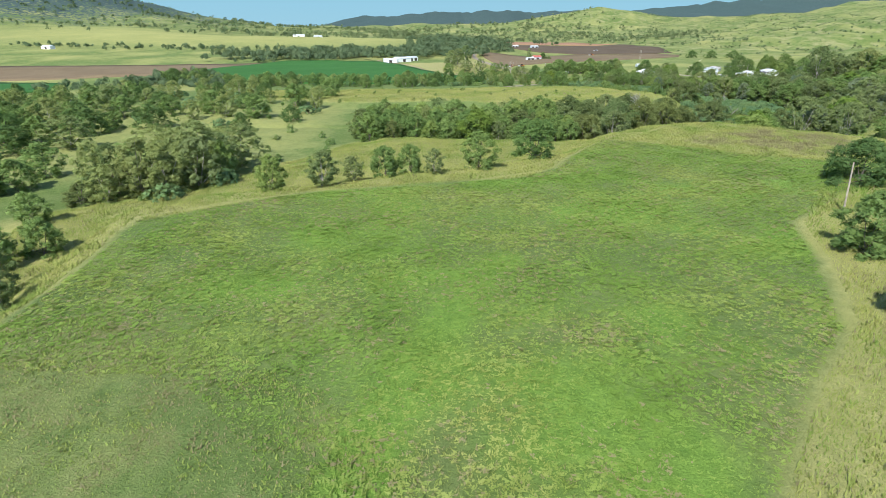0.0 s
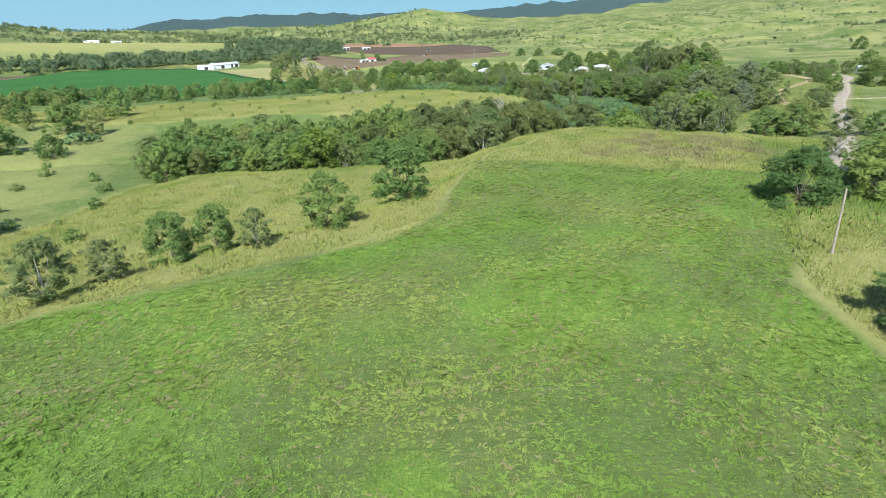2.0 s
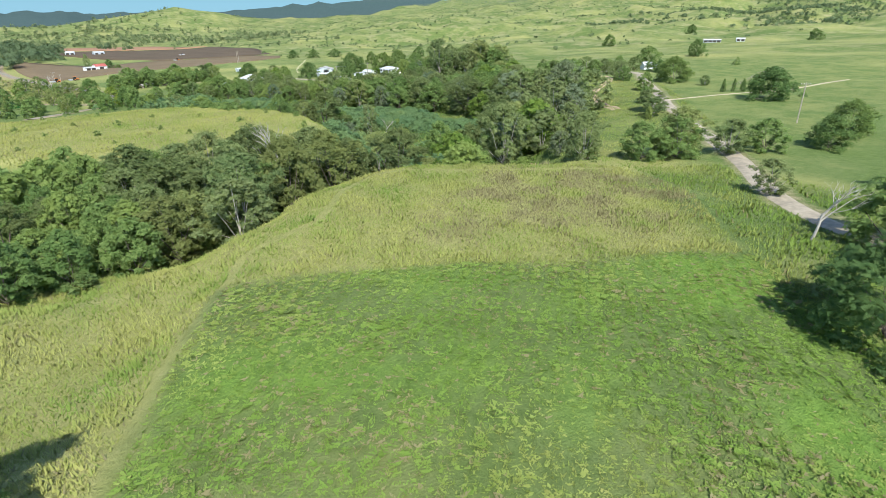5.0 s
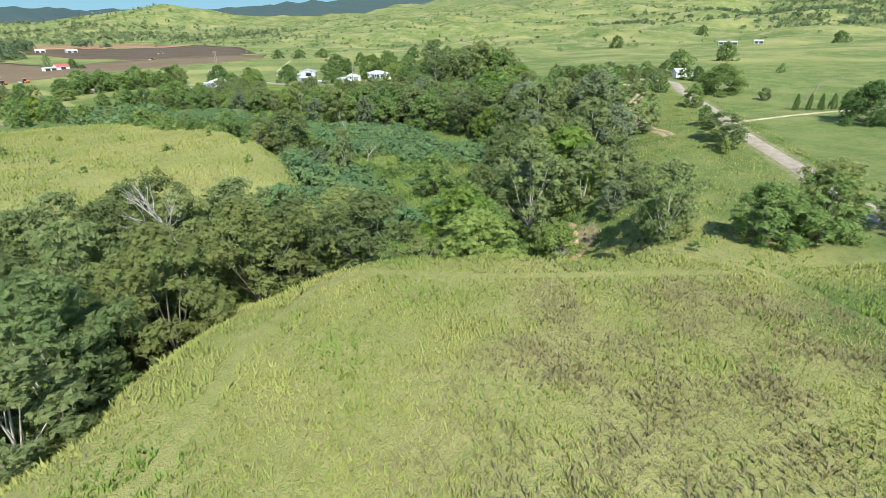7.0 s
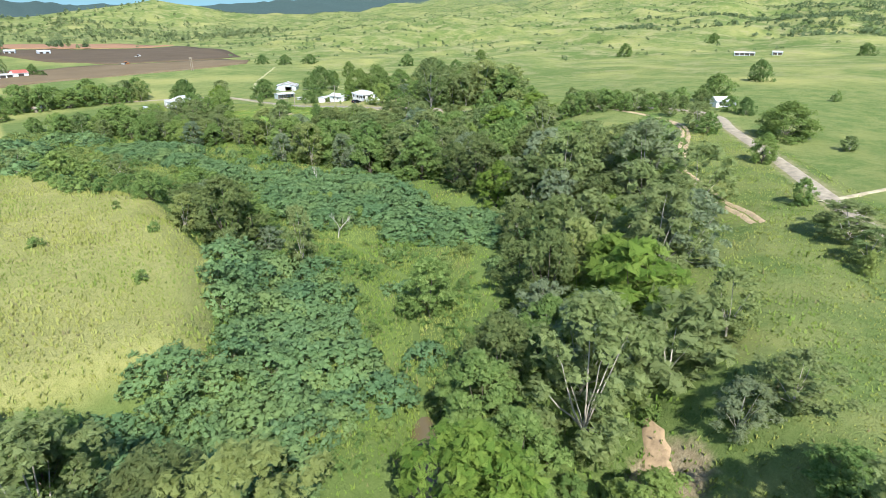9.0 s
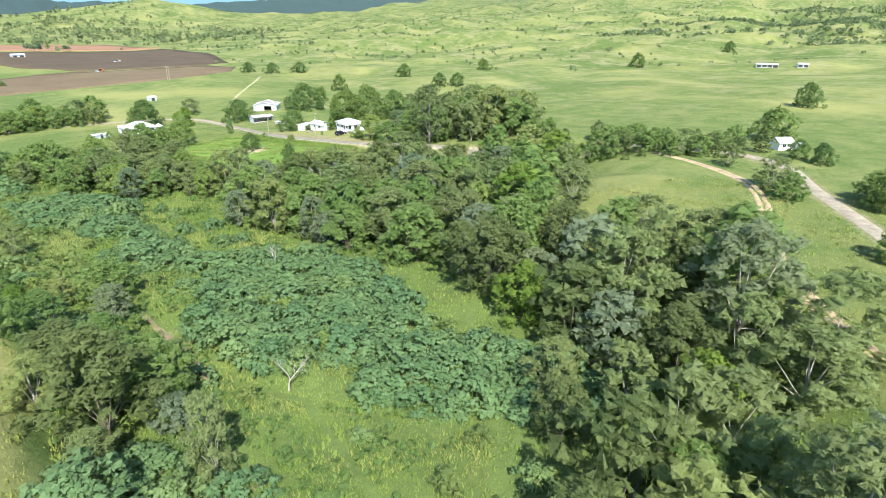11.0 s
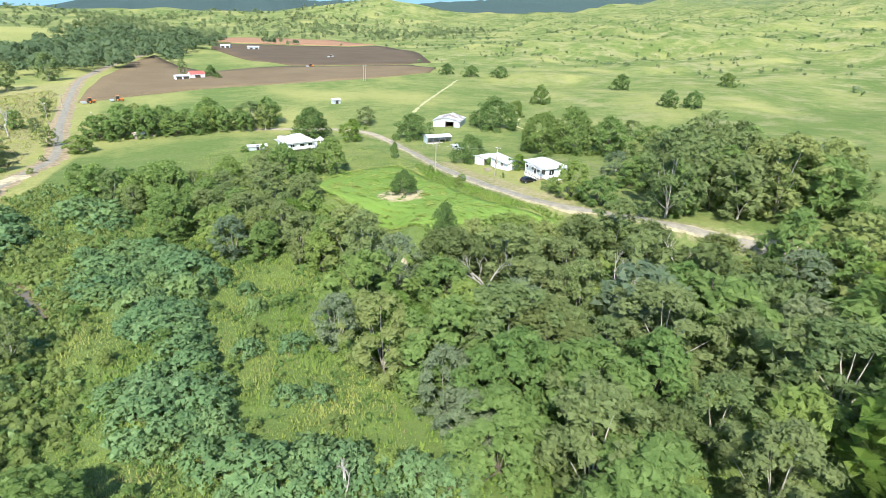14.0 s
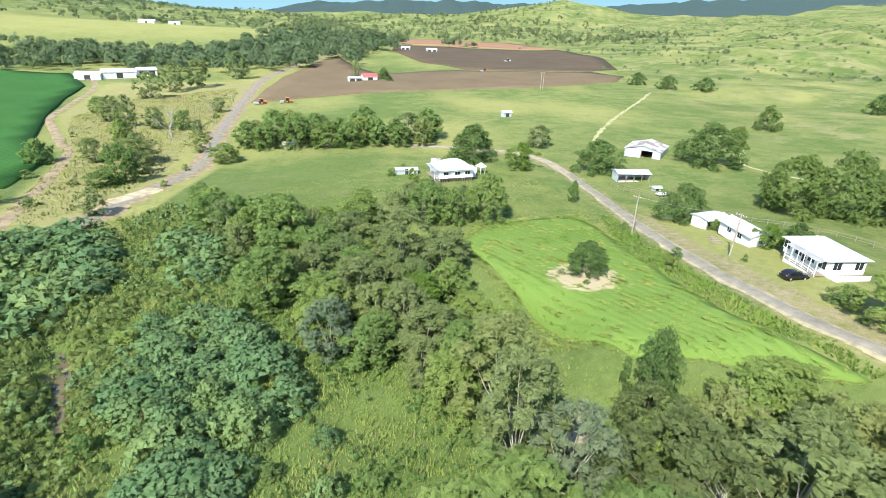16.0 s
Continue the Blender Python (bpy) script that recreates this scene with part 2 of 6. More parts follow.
def ground_material():
    m = Nodes("pasture")
    big, mid, fine, grain = m.noise(0.018, 3), m.noise(0.11, 4, 0.65, seed=7), m.noise(0.75, 5, 0.7, seed=3), m.noise(4.5, 4, 0.75)
    dry, lush, bare, wood = m.attr("dry"), m.attr("lush"), m.attr("bare"), m.attr("wood")
    speck = m.fit(m.math("MULTIPLY_ADD", fine, 0.6, m.math("MULTIPLY", grain, 0.5)), 0.40, 0.72)
    green = m.mix(speck, (0.075, 0.120, 0.028), (0.160, 0.210, 0.066))
    green = m.mix(m.fit(mid, 0.42, 0.68, 0.0, 0.55), green, (0.175, 0.203, 0.076))
    straw = m.mix(speck, (0.235, 0.238, 0.078), (0.400, 0.375, 0.148))
    straw = m.mix(m.fit(mid, 0.40, 0.62, 0.0, 0.55), straw, (0.248, 0.262, 0.080))
    weeds = m.mix(speck, (0.085, 0.168, 0.024), (0.200, 0.315, 0.055))
    soil = m.mix(speck, (0.205, 0.158, 0.095), (0.385, 0.322, 0.205))
    # far forest: the blue of distant haze is put into its green
    hazed_forest = m.mix(speck, (0.036, 0.060, 0.062), (0.066, 0.098, 0.090))
    hill = m.attr("hill")
    knoll, wide = m.noise(0.012, 5, 0.65, seed=11), m.noise(0.045, 5, 0.7, seed=13)
    blur = m.math("MULTIPLY_ADD", mid, 0.9, -0.45)
    c = m.mix(m.fit(m.math("ADD", dry, blur), 0.25, 0.80), green, straw)
    c = m.mix(m.fit(m.math("ADD", lush, blur), 0.30, 0.85), c, weeds)
    c = m.mix(m.fit(big, 0.35, 0.65, 0.0, 0.25), c, (0.118, 0.159, 0.044))
    c = m.mix(m.math("MULTIPLY", hill, m.fit(knoll, 0.46, 0.60, 0.0, 0.85)), c, m.mix(speck, (0.067, 0.111, 0.025), (0.126, 0.174, 0.049)))
    c = m.mix(m.math("MULTIPLY", hill, m.fit(wide, 0.50, 0.64, 0.0, 0.8)), c, m.mix(speck, (0.225, 0.210, 0.098), (0.335, 0.310, 0.160)))
    c = m.mix(m.fit(m.math("ADD", wood, m.math("MULTIPLY_ADD", fine, 0.5, m.math("MULTIPLY_ADD", mid, 1.1, -0.8))), 0.42, 0.55), c, hazed_forest)
    c = m.mix(m.fit(m.math("ADD", bare, m.math("MULTIPLY_ADD", fine, 0.8, -0.4)), 0.35, 0.75), c, soil)
    m.bump(m.math("MULTIPLY_ADD", fine, 1.0, grain), 0.7, 0.35)
    return m.done(c, 0.95, spec=0.1)


def grass_material(name, stretch, cover, rise):
    """Blades, or herb leaves with gaps between them."""
    m = Nodes(name)
    tone, hue, brown, up = m.attr("tone"), m.attr("hue"), m.attr("brown"), m.attr("up")
    fine = m.noise(1.0, 2, 0.6, stretch)
    tone = m.math("MULTIPLY_ADD", m.fit(fine, 0.3, 0.7), 0.25, m.math("MULTIPLY", tone, 0.75))
    green = m.mix(tone, (0.115, 0.205, 0.035), (0.225, 0.340, 0.074))
    dry = m.mix(tone, (0.300, 0.325, 0.086), (0.430, 0.432, 0.148))
    c = m.mix(brown, m.mix(hue, green, dry), m.mix(tone, (0.205, 0.190, 0.090), (0.300, 0.268, 0.145)))
    whole = m.math("GREATER_THAN", fine, m.math("MULTIPLY_ADD", up, rise, cover)) if cover else None
    return m.leaf(c, 0.2, 0.9, whole)


M = {
    "tuft": grass_material("grass_blades", (5, 5, 1.2), 0.0, 0.0),
    "herb": grass_material("herb_leaves", (7, 7, 7), 0.42, 0.08),
    "ground": ground_material(),
    "gum": foliage("gum_leaves", (0.128, 0.180, 0.066), (0.325, 0.392, 0.160), 0.5, (0.240, 0.272, 0.120)),
    "grey": foliage("grey_gum_leaves", (0.150, 0.200, 0.118), (0.320, 0.375, 0.235), 0.5, (0.190, 0.238, 0.126)),
    "river": foliage("river_tree_leaves", (0.118, 0.196, 0.056), (0.318, 0.428, 0.140), 0.5, (0.185, 0.272, 0.090)),
    "fig": foliage("dense_dark_leaves", (0.075, 0.132, 0.044), (0.205, 0.290, 0.096), 0.45, (0.105, 0.164, 0.055)),
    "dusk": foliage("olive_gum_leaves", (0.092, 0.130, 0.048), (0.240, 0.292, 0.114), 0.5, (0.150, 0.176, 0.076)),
    "bright": foliage("fresh_leaves", (0.100, 0.180, 0.034), (0.255, 0.350, 0.075), 0.45),
    "castor": foliage("blue_green_leaves", (0.110, 0.192, 0.086), (0.240, 0.352, 0.160), 0.35, (0.165, 0.262, 0.104), 11.0, 0.42, 0.72),
    "scrub": foliage("scrub_leaves", (0.100, 0.160, 0.050), (0.315, 0.392, 0.138), 0.5),
    "far": foliage("far_leaves", (0.092, 0.134, 0.070), (0.215, 0.262, 0.132), 0.4, None, 2.2, 0.46),
    "bark": plain("bark", (0.165, 0.135, 0.105), 0.9, 0.5, 1.6),
    "pale": plain("pale_bark", (0.380, 0.345, 0.290), 0.8, 0.35, 1.3),
    "dead": plain("dead_wood", (0.420, 0.390, 0.340), 0.85, 0.3, 1.3),
}

# ---- ground ----
def spread(dense_from, dense_to, pace, ratio, out):
    mid = np.arange(dense_from, dense_to + pace / 2, pace)
    up, s = [mid[-1]], pace
    while up[-1] < out:
        s *= ratio
        up.append(up[-1] + s)
    down, s = [mid[0]], pace
    while down[-1] > -out:
        s *= ratio
        down.append(down[-1] - s)
    return np.array(down[:0:-1] + list(mid) + up[1:])


GX, GY = spread(-110, 300, 2.0, 1.062, 4900), spread(-30, 470, 2.0, 1.056, 4900)
GZ = land(*np.meshgrid(GX, GY))


def sheet(x, y):
    """Height of the ground's mesh, between its corners."""
    x, y = np.asarray(x, float), np.asarray(y, float)
    i, j = np.clip(np.searchsorted(GX, x) - 1, 0, len(GX) - 2), np.clip(np.searchsorted(GY, y) - 1, 0, len(GY) - 2)
    u, v = (x - GX[i]) / (GX[i + 1] - GX[i]), (y - GY[j]) / (GY[j + 1] - GY[j])
    return (GZ[j, i] * (1 - u) + GZ[j, i + 1] * u) * (1 - v) + (GZ[j + 1, i] * (1 - u) + GZ[j + 1, i + 1] * u) * v


def at(x, y):
    return float(sheet(x, y))


def mesh_of(name, co, faces, material, smooth=False):
    """A mesh from numpy corners and faces of equal size."""
    co, faces = np.asarray(co, np.float32), np.asarray(faces, np.int32)
    me = bpy.data.meshes.new(name)
    k = faces.shape[1]
    me.vertices.add(len(co))
    me.vertices.foreach_set("co", co.ravel())
    me.loops.add(faces.size)
    me.loops.foreach_set("vertex_index", faces.ravel())
    me.polygons.add(len(faces))
    me.polygons.foreach_set("loop_start", np.arange(0, faces.size, k, dtype=np.int32))
    me.polygons.foreach_set("loop_total", np.full(len(faces), k, np.int32))
    me.polygons.foreach_set("use_smooth", np.full(len(faces), smooth))
    me.materials.append(material)
    me.update(calc_edges=True)
    return me


def face_out(me, v):
    """Which way each corner's side of the crown or tuft looks."""
    me.attributes.new("outward", "FLOAT_VECTOR", "POINT").data.foreach_set("vector", np.asarray(v, np.float32).ravel())
    return me


def part(name, bm, material, parent=None, label=""):
    me = bpy.data.meshes.new(name)
    bm.to_mesh(me)
    bm.free()
    me.materials.append(material)
    ob = new(name, me)
    ob.parent = parent
    return tagged(ob, label)


# where the grass is dry, lush or worn away
GREEN = [(-47, -90), (-45, 40), (-48, 66), (-49, 82), (-42, 87), (-24, 99), (2, 106), (16, 109), (26, 118), (33, 133), (44, 152), (56, 146),
         (67, 140), (76, 133), (87, 126.5), (93, 120), (87, 111), (76, 99), (56, 82), (50, 66), (41, 48), (32, 39), (20, 24), (10, 0), (0, -90)]
DRY_FLAT = [(-160, 385), (-110, 300), (-40, 268), (5, 272), (45, 244), (60, 230), (84, 224), (100, 224), (108, 250), (110, 282), (98, 320),
            (74, 345), (0, 352), (-60, 362)]
SPUR = [(190, 240), (215, 240), (250, 262), (240, 285), (205, 284), (190, 262)]
ROAD_MAIN = [(100, 30), (99, 70), (104, 104), (118, 126), (142, 144), (170, 167), (196, 190), (226, 212), (258, 238), (277, 252), (282, 270), (272, 298),
             (250, 321), (231, 336.5), (212, 356), (206, 367), (202.6, 382), (201.2, 400), (200.2, 420), (199.2, 440), (197.2, 460), (191, 481), (174, 493), (140, 498), (104, 494)]
ROAD_WEST = [(40, 350), (62, 378), (75, 398), (80, 418), (83, 440), (84, 470), (74, 515), (65, 561), (54, 620), (44, 690), (42, 780), (52, 900), (70, 1010), (120, 1150)]
TRACK = [(184, 200), (191, 208), (199.5, 218.5), (206, 225.8), (218, 232.5), (241, 243.6), (254, 253), (262, 268), (268, 290)]
EDGE_TRACK = [(-46, 50), (-50, 84), (-40, 90), (-22, 100), (0, 104), (24, 116), (36, 140), (49, 158), (62, 164), (71, 174), (80, 180), (87, 178), (97, 168), (116, 154)]
YARD = [(209, 357), (214, 361), (216, 372), (212, 376), (207.5, 388), (206, 402), (205, 428), (201, 428), (200, 402), (201.5, 388), (206, 370)]
WEST_DRY = [(60, 412), (79, 406), (80, 440), (78, 480), (62, 560), (44, 680), (-40, 650), (-10, 550), (36, 478)]


def ground_sheet():
    x, y = np.meshgrid(GX, GY)
    ny, nx = x.shape
    i = np.arange(nx * ny).reshape(ny, nx)
    faces = np.stack([i[:-1, :-1], i[:-1, 1:], i[1:, 1:], i[1:, :-1]], -1).reshape(-1, 4)
    me = mesh_of("ground", np.stack([x, y, GZ], -1).reshape(-1, 3), faces, M["ground"], True)
    x, y, z = x.ravel(), y.ravel(), GZ.ravel()

    def zone(poly, soft=6.0):
        return step(-soft, soft, inside(poly, x, y))

    field = zone(GREEN, 2.5)
    bench = step(-24, -10, inside(BENCH, x, y)) * (1 - step(118, 150, x)) * (y < 200)
    slope = zone([(-70, 60), (-40, 95), (50, 130), (60, 180), (20, 180), (-30, 182), (-62, 130), (-90, 100)], 5)
    dry = np.maximum.reduce([0.9 * bench * (1 - field), 0.8 * slope * (1 - field), 0.95 * zone(DRY_FLAT, 3), 0.55 * zone(SPUR, 5), 0.95 * zone(WEST_DRY, 4)])
    dry = dry * (1 - 0.75 * zone([(94, 124), (104, 140), (116, 150), (132, 142), (126, 112), (104, 88), (84, 98)], 5))
    far = step(405, 520, y) + step(-90, -200, x) * step(320, 420, y) + step(260, 420, x)
    hills = step(0, 260, ramp(x, y))
    dry = np.maximum(dry, field * (0.20 + 0.16 * step(5, -45, x + 0.35 * y - 8) + 0.1 * wave(x, y, 40, 3)))
    dry = np.maximum(dry, np.clip(far, 0, 1) * (0.44 + 0.38 * wave(x, y, 110, 4)))
    dry = np.maximum(dry, 0.36 * step(110, 150, x) * (inside(LOW, x, y) < -4) * step(100, 150, y))
    dry = np.maximum(dry, 0.9 * np.exp(-((x + 430) / 560) ** 4 - ((y - 1180) / 300) ** 2))
    dry = np.maximum(dry, 0.75 * step(6, 14, -beside(ROAD_WEST, x, y) + 26) * step(330, 420, y) * (x < 92))
    lush = field * np.clip(0.46 + 0.55 * wave(x, y, 40, 6) + 0.3 * wave(x, y, 15, 2), 0, 1.2) * step(-35, 20, x + 0.4 * y)
    lush = np.maximum(lush, 0.95 * np.exp(-((x + 24) / 14) ** 2 - ((y - 58) / 7) ** 2) + 0.9 * step(5, 1.5, beside([(-7, 22), (-4, 38), (1, 51), (8, 66)], x, y)))
    lush = np.maximum(lush, 0.35 * step(-3, 6, inside(LOW, x, y)) * step(-20, 30, x))
    bare = np.maximum.reduce([0.55 * step(5.5, 2.0, beside(ROAD_MAIN, x, y)), 0.6 * step(5.0, 2.0, beside(ROAD_WEST, x, y)),
                              0.3 * step(-2, 2, inside(YARD, x, y)), 0.7 * step(5.5, 3.5, np.hypot(x - 180, y - 383))])
    verge = beside([(203.8, 418), (205, 400), (206.4, 384), (209.6, 369), (214, 360)], x, y)
    bare = np.maximum.reduce([bare, 0.62 * step(3.4, 1.2, verge), 0.46 * zone(WEST_DRY, 4)])
    c = beside(CREEK, x, y)
    bare = np.maximum(bare, 0.62 * step(3.4, 1.6, c) * np.exp(-(np.minimum.reduce([np.hypot(x - a, y - b) for a, b in POOLS]) / 9) ** 2))
    bare = np.maximum(bare, 1.1 * np.exp(-(np.hypot(x - 128, y - 184) / 4) ** 4))
    dry = np.maximum(dry, 0.75 * step(-6, 4, inside([(203, 356), (218, 360), (224, 380), (221, 412), (204, 430)], x, y)))
    dry = np.maximum(dry, 0.60 * step(-20, -60, x) * step(110, 150, y) * step(330, 250, y))
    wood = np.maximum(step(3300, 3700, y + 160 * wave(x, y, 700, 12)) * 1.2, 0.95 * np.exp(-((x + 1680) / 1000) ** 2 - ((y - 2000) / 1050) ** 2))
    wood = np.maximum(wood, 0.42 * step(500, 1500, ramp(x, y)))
    hill = np.clip(0.75 * step(-430, -250, ramp(x, y)) * step(265, 320, x) + step(-100, 60, ramp(x, y)) + step(1300, 1700, y), 0, 1)
    bare = np.maximum(bare, 0.30 * step(1.4, 0.5, beside(EDGE_TRACK, x, y)))
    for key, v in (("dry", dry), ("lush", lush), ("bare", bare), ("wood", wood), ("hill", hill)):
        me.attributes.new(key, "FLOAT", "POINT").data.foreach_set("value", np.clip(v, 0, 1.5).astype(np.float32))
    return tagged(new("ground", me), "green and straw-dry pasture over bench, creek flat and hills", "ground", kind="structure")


ground_sheet()


# ---- roads, tracks and fields, laid on the ground ----
def smooth_line(line, pace=2.0):
    p = [Vector((*q, 0)) for q in line]
    p = [2 * p[0] - p[1]] + p + [2 * p[-1] - p[-2]]
    out = []
    for a, b, c, d in zip(p, p[1:], p[2:], p[3:]):
        n = max(2, int((c - b).length / pace))
        for i in range(n):
            t = i / n
            out.append(0.5 * ((2 * b) + (c - a) * t + (2 * a - 5 * b + 4 * c - d) * t * t + (3 * b - a - 3 * c + d) * t ** 3))
    return out + [p[-2]]


def strip(name, line, width, lift, material, label, category, across=5, rough=0.25, taper=False):
    pts = smooth_line(line, 0.8 if taper else 2.5)
    co, faces = [], []
    for k, p in enumerate(pts):
        d = (pts[min(k + 1, len(pts) - 1)] - pts[max(k - 1, 0)]).normalized()
        n = Vector((d.y, -d.x, 0))
        for j in range(across + 1):
            u = j / across - 0.5
            w = width + rough * float(wave(p.x, p.y, 9, 3 + (j > across / 2)))
            if taper:
                w *= 0.15 + 0.85 * max(0.0, math.sin(math.pi * k / (len(pts) - 1))) ** 0.6 + 0.18 * float(wave(p.x + 40 * u, p.y, 2.6, 8))
            q = p + n * (u * w)
            edge = lift * 1.1 if j in (0, across) else 0.0
            co.append((q.x, q.y, at(q.x, q.y) + lift + 0.05 * (1 - abs(2 * u)) - edge))
            if k and j:
                a = (k - 1) * (across + 1) + j - 1
                faces.append((a, a + across + 1, a + across + 2, a + 1))
    return tagged(new(name, mesh_of(name, co, faces, material, True)), label, category, kind="structure")


def sheet_over(name, poly, lift, material, label, category, pace=6.0, lumps=0.0):
    """A field: a sheet inside an outline that follows the ground, with a low side all round."""
    from mathutils.geometry import delaunay_2d_cdt
    line = []
    for (ax, ay), (bx, by) in zip(poly, poly[1:] + poly[:1]):
        n = max(1, int(math.hypot(bx - ax, by - ay) / pace))
        line += [Vector((ax + (bx - ax) * i / n, ay + (by - ay) * i / n)) for i in range(n)]
    xs, ys = [p.x for p in line], [p.y for p in line]
    gx, gy = np.meshgrid(np.arange(min(xs), max(xs), pace), np.arange(min(ys), max(ys), pace))
    gx, gy = gx.ravel(), gy.ravel()
    keep = inside(poly, gx, gy) > pace * 0.4
    pts = line + [Vector((a, b)) for a, b in zip(gx[keep], gy[keep])]
    v, _, f, *_ = delaunay_2d_cdt(pts, [], [list(range(len(line)))], 1, 1e-4)
    bm = bmesh.new()
    vs = [bm.verts.new((p.x, p.y, at(p.x, p.y) + lift + lumps * random.uniform(-1, 1))) for p in v]
    for t in f:
        bm.faces.new([vs[k] for k in t])
    edge = [e for e in bm.edges if e.is_boundary]
    side = bmesh.ops.extrude_edge_only(bm, edges=edge)
    for q in side["geom"]:
        if isinstance(q, bmesh.types.BMVert):
            q.co.z -= lift + 1.2
    for q in bm.faces:
        q.smooth = True
    bmesh.ops.recalc_face_normals(bm, faces=bm.faces)
    ob = part(name, bm, material)
    return tagged(ob, label, category, kind="structure")


def tilled(name, dark, light, turn, pace, lift=0.6, colour2=None, rows=0.22, worn=None, ridge=0.5):
    """Soil or crop in rows that run along one direction."""
    m = Nodes(name)
    s = m.n.new("ShaderNodeSeparateXYZ")
    m.l.new(m.where, s.inputs[0])
    u = m.math("ADD", m.math("MULTIPLY", s.outputs[0], math.cos(turn) * 6.283 / pace), m.math("MULTIPLY", s.outputs[1], math.sin(turn) * 6.283 / pace))
    u = m.math("ADD", u, m.math("MULTIPLY", m.noise(0.08, 2), 2.0))
    row = m.math("SINE", u)
    n, fine = m.noise(0.035, 4, 0.6), m.noise(0.9, 4, 0.7)
    c = m.mix(m.fit(n, 0.3, 0.7), dark, light)
    c = m.mix(m.fit(fine, 0.3, 0.75, 0.0, 0.6), c, colour2 or tuple(v * 0.72 for v in dark))
    c = m.mix(m.fit(row, -1, 1, 0.0, rows), c, tuple(v * 0.6 for v in dark))
    if worn:
        c = m.mix(m.fit(m.math("ADD", m.attr("worn"), m.math("MULTIPLY_ADD", m.noise(0.35, 4, 0.7, seed=9), 1.9, -0.95)), 0.35, 0.6), c, worn)
    m.bump(m.math("ADD", m.math("MULTIPLY", row, ridge), fine), lift, 0.25)
    return m.done(c, 0.95, spec=0.1)


M["tar"] = plain("grey_bitumen", (0.240, 0.216, 0.170), 0.85, 0.3, 0.5)
M["gravel"] = plain("pale_gravel", (0.335, 0.285, 0.210), 0.9, 0.35, 0.6)
M["clay"] = plain("orange_clay", (0.42, 0.30, 0.185), 0.95, 0.4, 0.8)
M["clay_track"] = plain("tan_clay_track", (0.42, 0.315, 0.195), 0.95, 0.35, 0.6)
M["dry_track"] = plain("straw_pale_track", (0.37, 0.35, 0.18), 0.95, 0.3, 0.5)
M["shoulder"] = plain("dusty_shoulder", (0.34, 0.295, 0.185), 0.95, 0.45, 0.5)
M["sand"] = plain("pale_sandy_earth", (0.43, 0.365, 0.24), 0.95, 0.4, 0.45)
M["brown_verge"] = plain("brown_earth", (0.29, 0.225, 0.135), 0.95, 0.45, 0.4)
M["brown_soil"] = tilled("brown_ploughed_soil", (0.152, 0.112, 0.066), (0.208, 0.156, 0.094), 0.3, 3.0, rows=0.06, ridge=0.08)
M["dark_soil"] = tilled("dark_ploughed_soil", (0.098, 0.073, 0.048), (0.132, 0.099, 0.066), 0.3, 3.0, rows=0.06, ridge=0.08)
M["red_soil"] = tilled("red_ploughed_soil", (0.285, 0.160, 0.095), (0.350, 0.205, 0.125), 0.3, 3.0, rows=0.06, ridge=0.08)
M["crop"] = tilled("green_crop", (0.036, 0.111, 0.025), (0.052, 0.148, 0.034), 0.9, 1.6, rows=0.06, ridge=0.08)
M["young_crop"] = tilled("bright_crop_rows", (0.108, 0.188, 0.030), (0.158, 0.255, 0.050), 0.557, 1.5, 0.4, (0.150, 0.200, 0.060), 0.1, (0.40, 0.335, 0.21), ridge=0.2)

strip("road_gravel", ROAD_MAIN[:13], 3.8, 0.24, M["gravel"], "pale gravel country road between grass verges", "road")
strip("road_shoulder", ROAD_MAIN[11:21], 3.3, 0.12, M["shoulder"], "pale sandy road shoulder with ragged edges", "road", 7, 0.9)
strip("road_sealed", ROAD_MAIN[12:21], 2.6, 0.26, M["tar"], "narrow grey bitumen road past the farmhouses", "road")
strip("farm_track", [(217, 503), (223, 518), (246, 565), (271, 608), (301, 665)], 1.7, 0.10, M["dry_track"], "faint pale vehicle track through pasture", "track", 4, 1.2)
strip("farm_track", [(270, 496), (262, 482), (257, 472), (259, 464), (268, 452)], 1.2, 0.10, M["dry_track"], "worn pale path beside the shade tree", "track", 4, 0.8)
strip("road_drive", ROAD_MAIN[20:], 3.4, 0.10, M["gravel"], "gravel drive behind the white farmhouse", "road")
strip("road_shoulder", ROAD_WEST, 7.5, 0.10, M["brown_verge"], "brown earth verge beside the sealed road", "road", 7, 2.0)
strip("road_west", ROAD_WEST, 3.9, 0.20, M["tar"], "grey sealed road curving past the brown field", "road")
strip("crop_track", [(66, 408), (61, 422), (37, 480), (26, 495), (2, 528), (-9, 545), (-18, 572), (-40, 636), (-80, 700)], 3.4, 0.12, M["brown_verge"], "brown earth track round the crop edge", "track", 5, 0.8)
strip("field_drive", [(200, 196), (207, 194), (220, 190), (233, 186), (260, 178), (300, 172)], 1.4, 0.1, M["sand"], "pale sandy drive across pasture", "track", 4, 0.6)
strip("clay_bank", [(124, 180.5), (126, 182.5), (127.5, 184), (129, 185.5), (130.5, 187), (132.5, 189)], 2.5, 0.18, M["clay"], "bare orange clay creek bank", "bank", 7, 1.2, True)
strip("clay_bank", [(169.5, 346), (171, 349), (172.3, 352), (173.5, 356)], 2.8, 0.16, M["sand"], "bare pale clay bank under trees", "bank", 7, 1.0, True)
strip("causeway", [(78.5, 427), (81.5, 433), (83.5, 440)], 6.2, 0.26, M["sand"], "pale concrete and gravel apron at the creek crossing", "pavement")
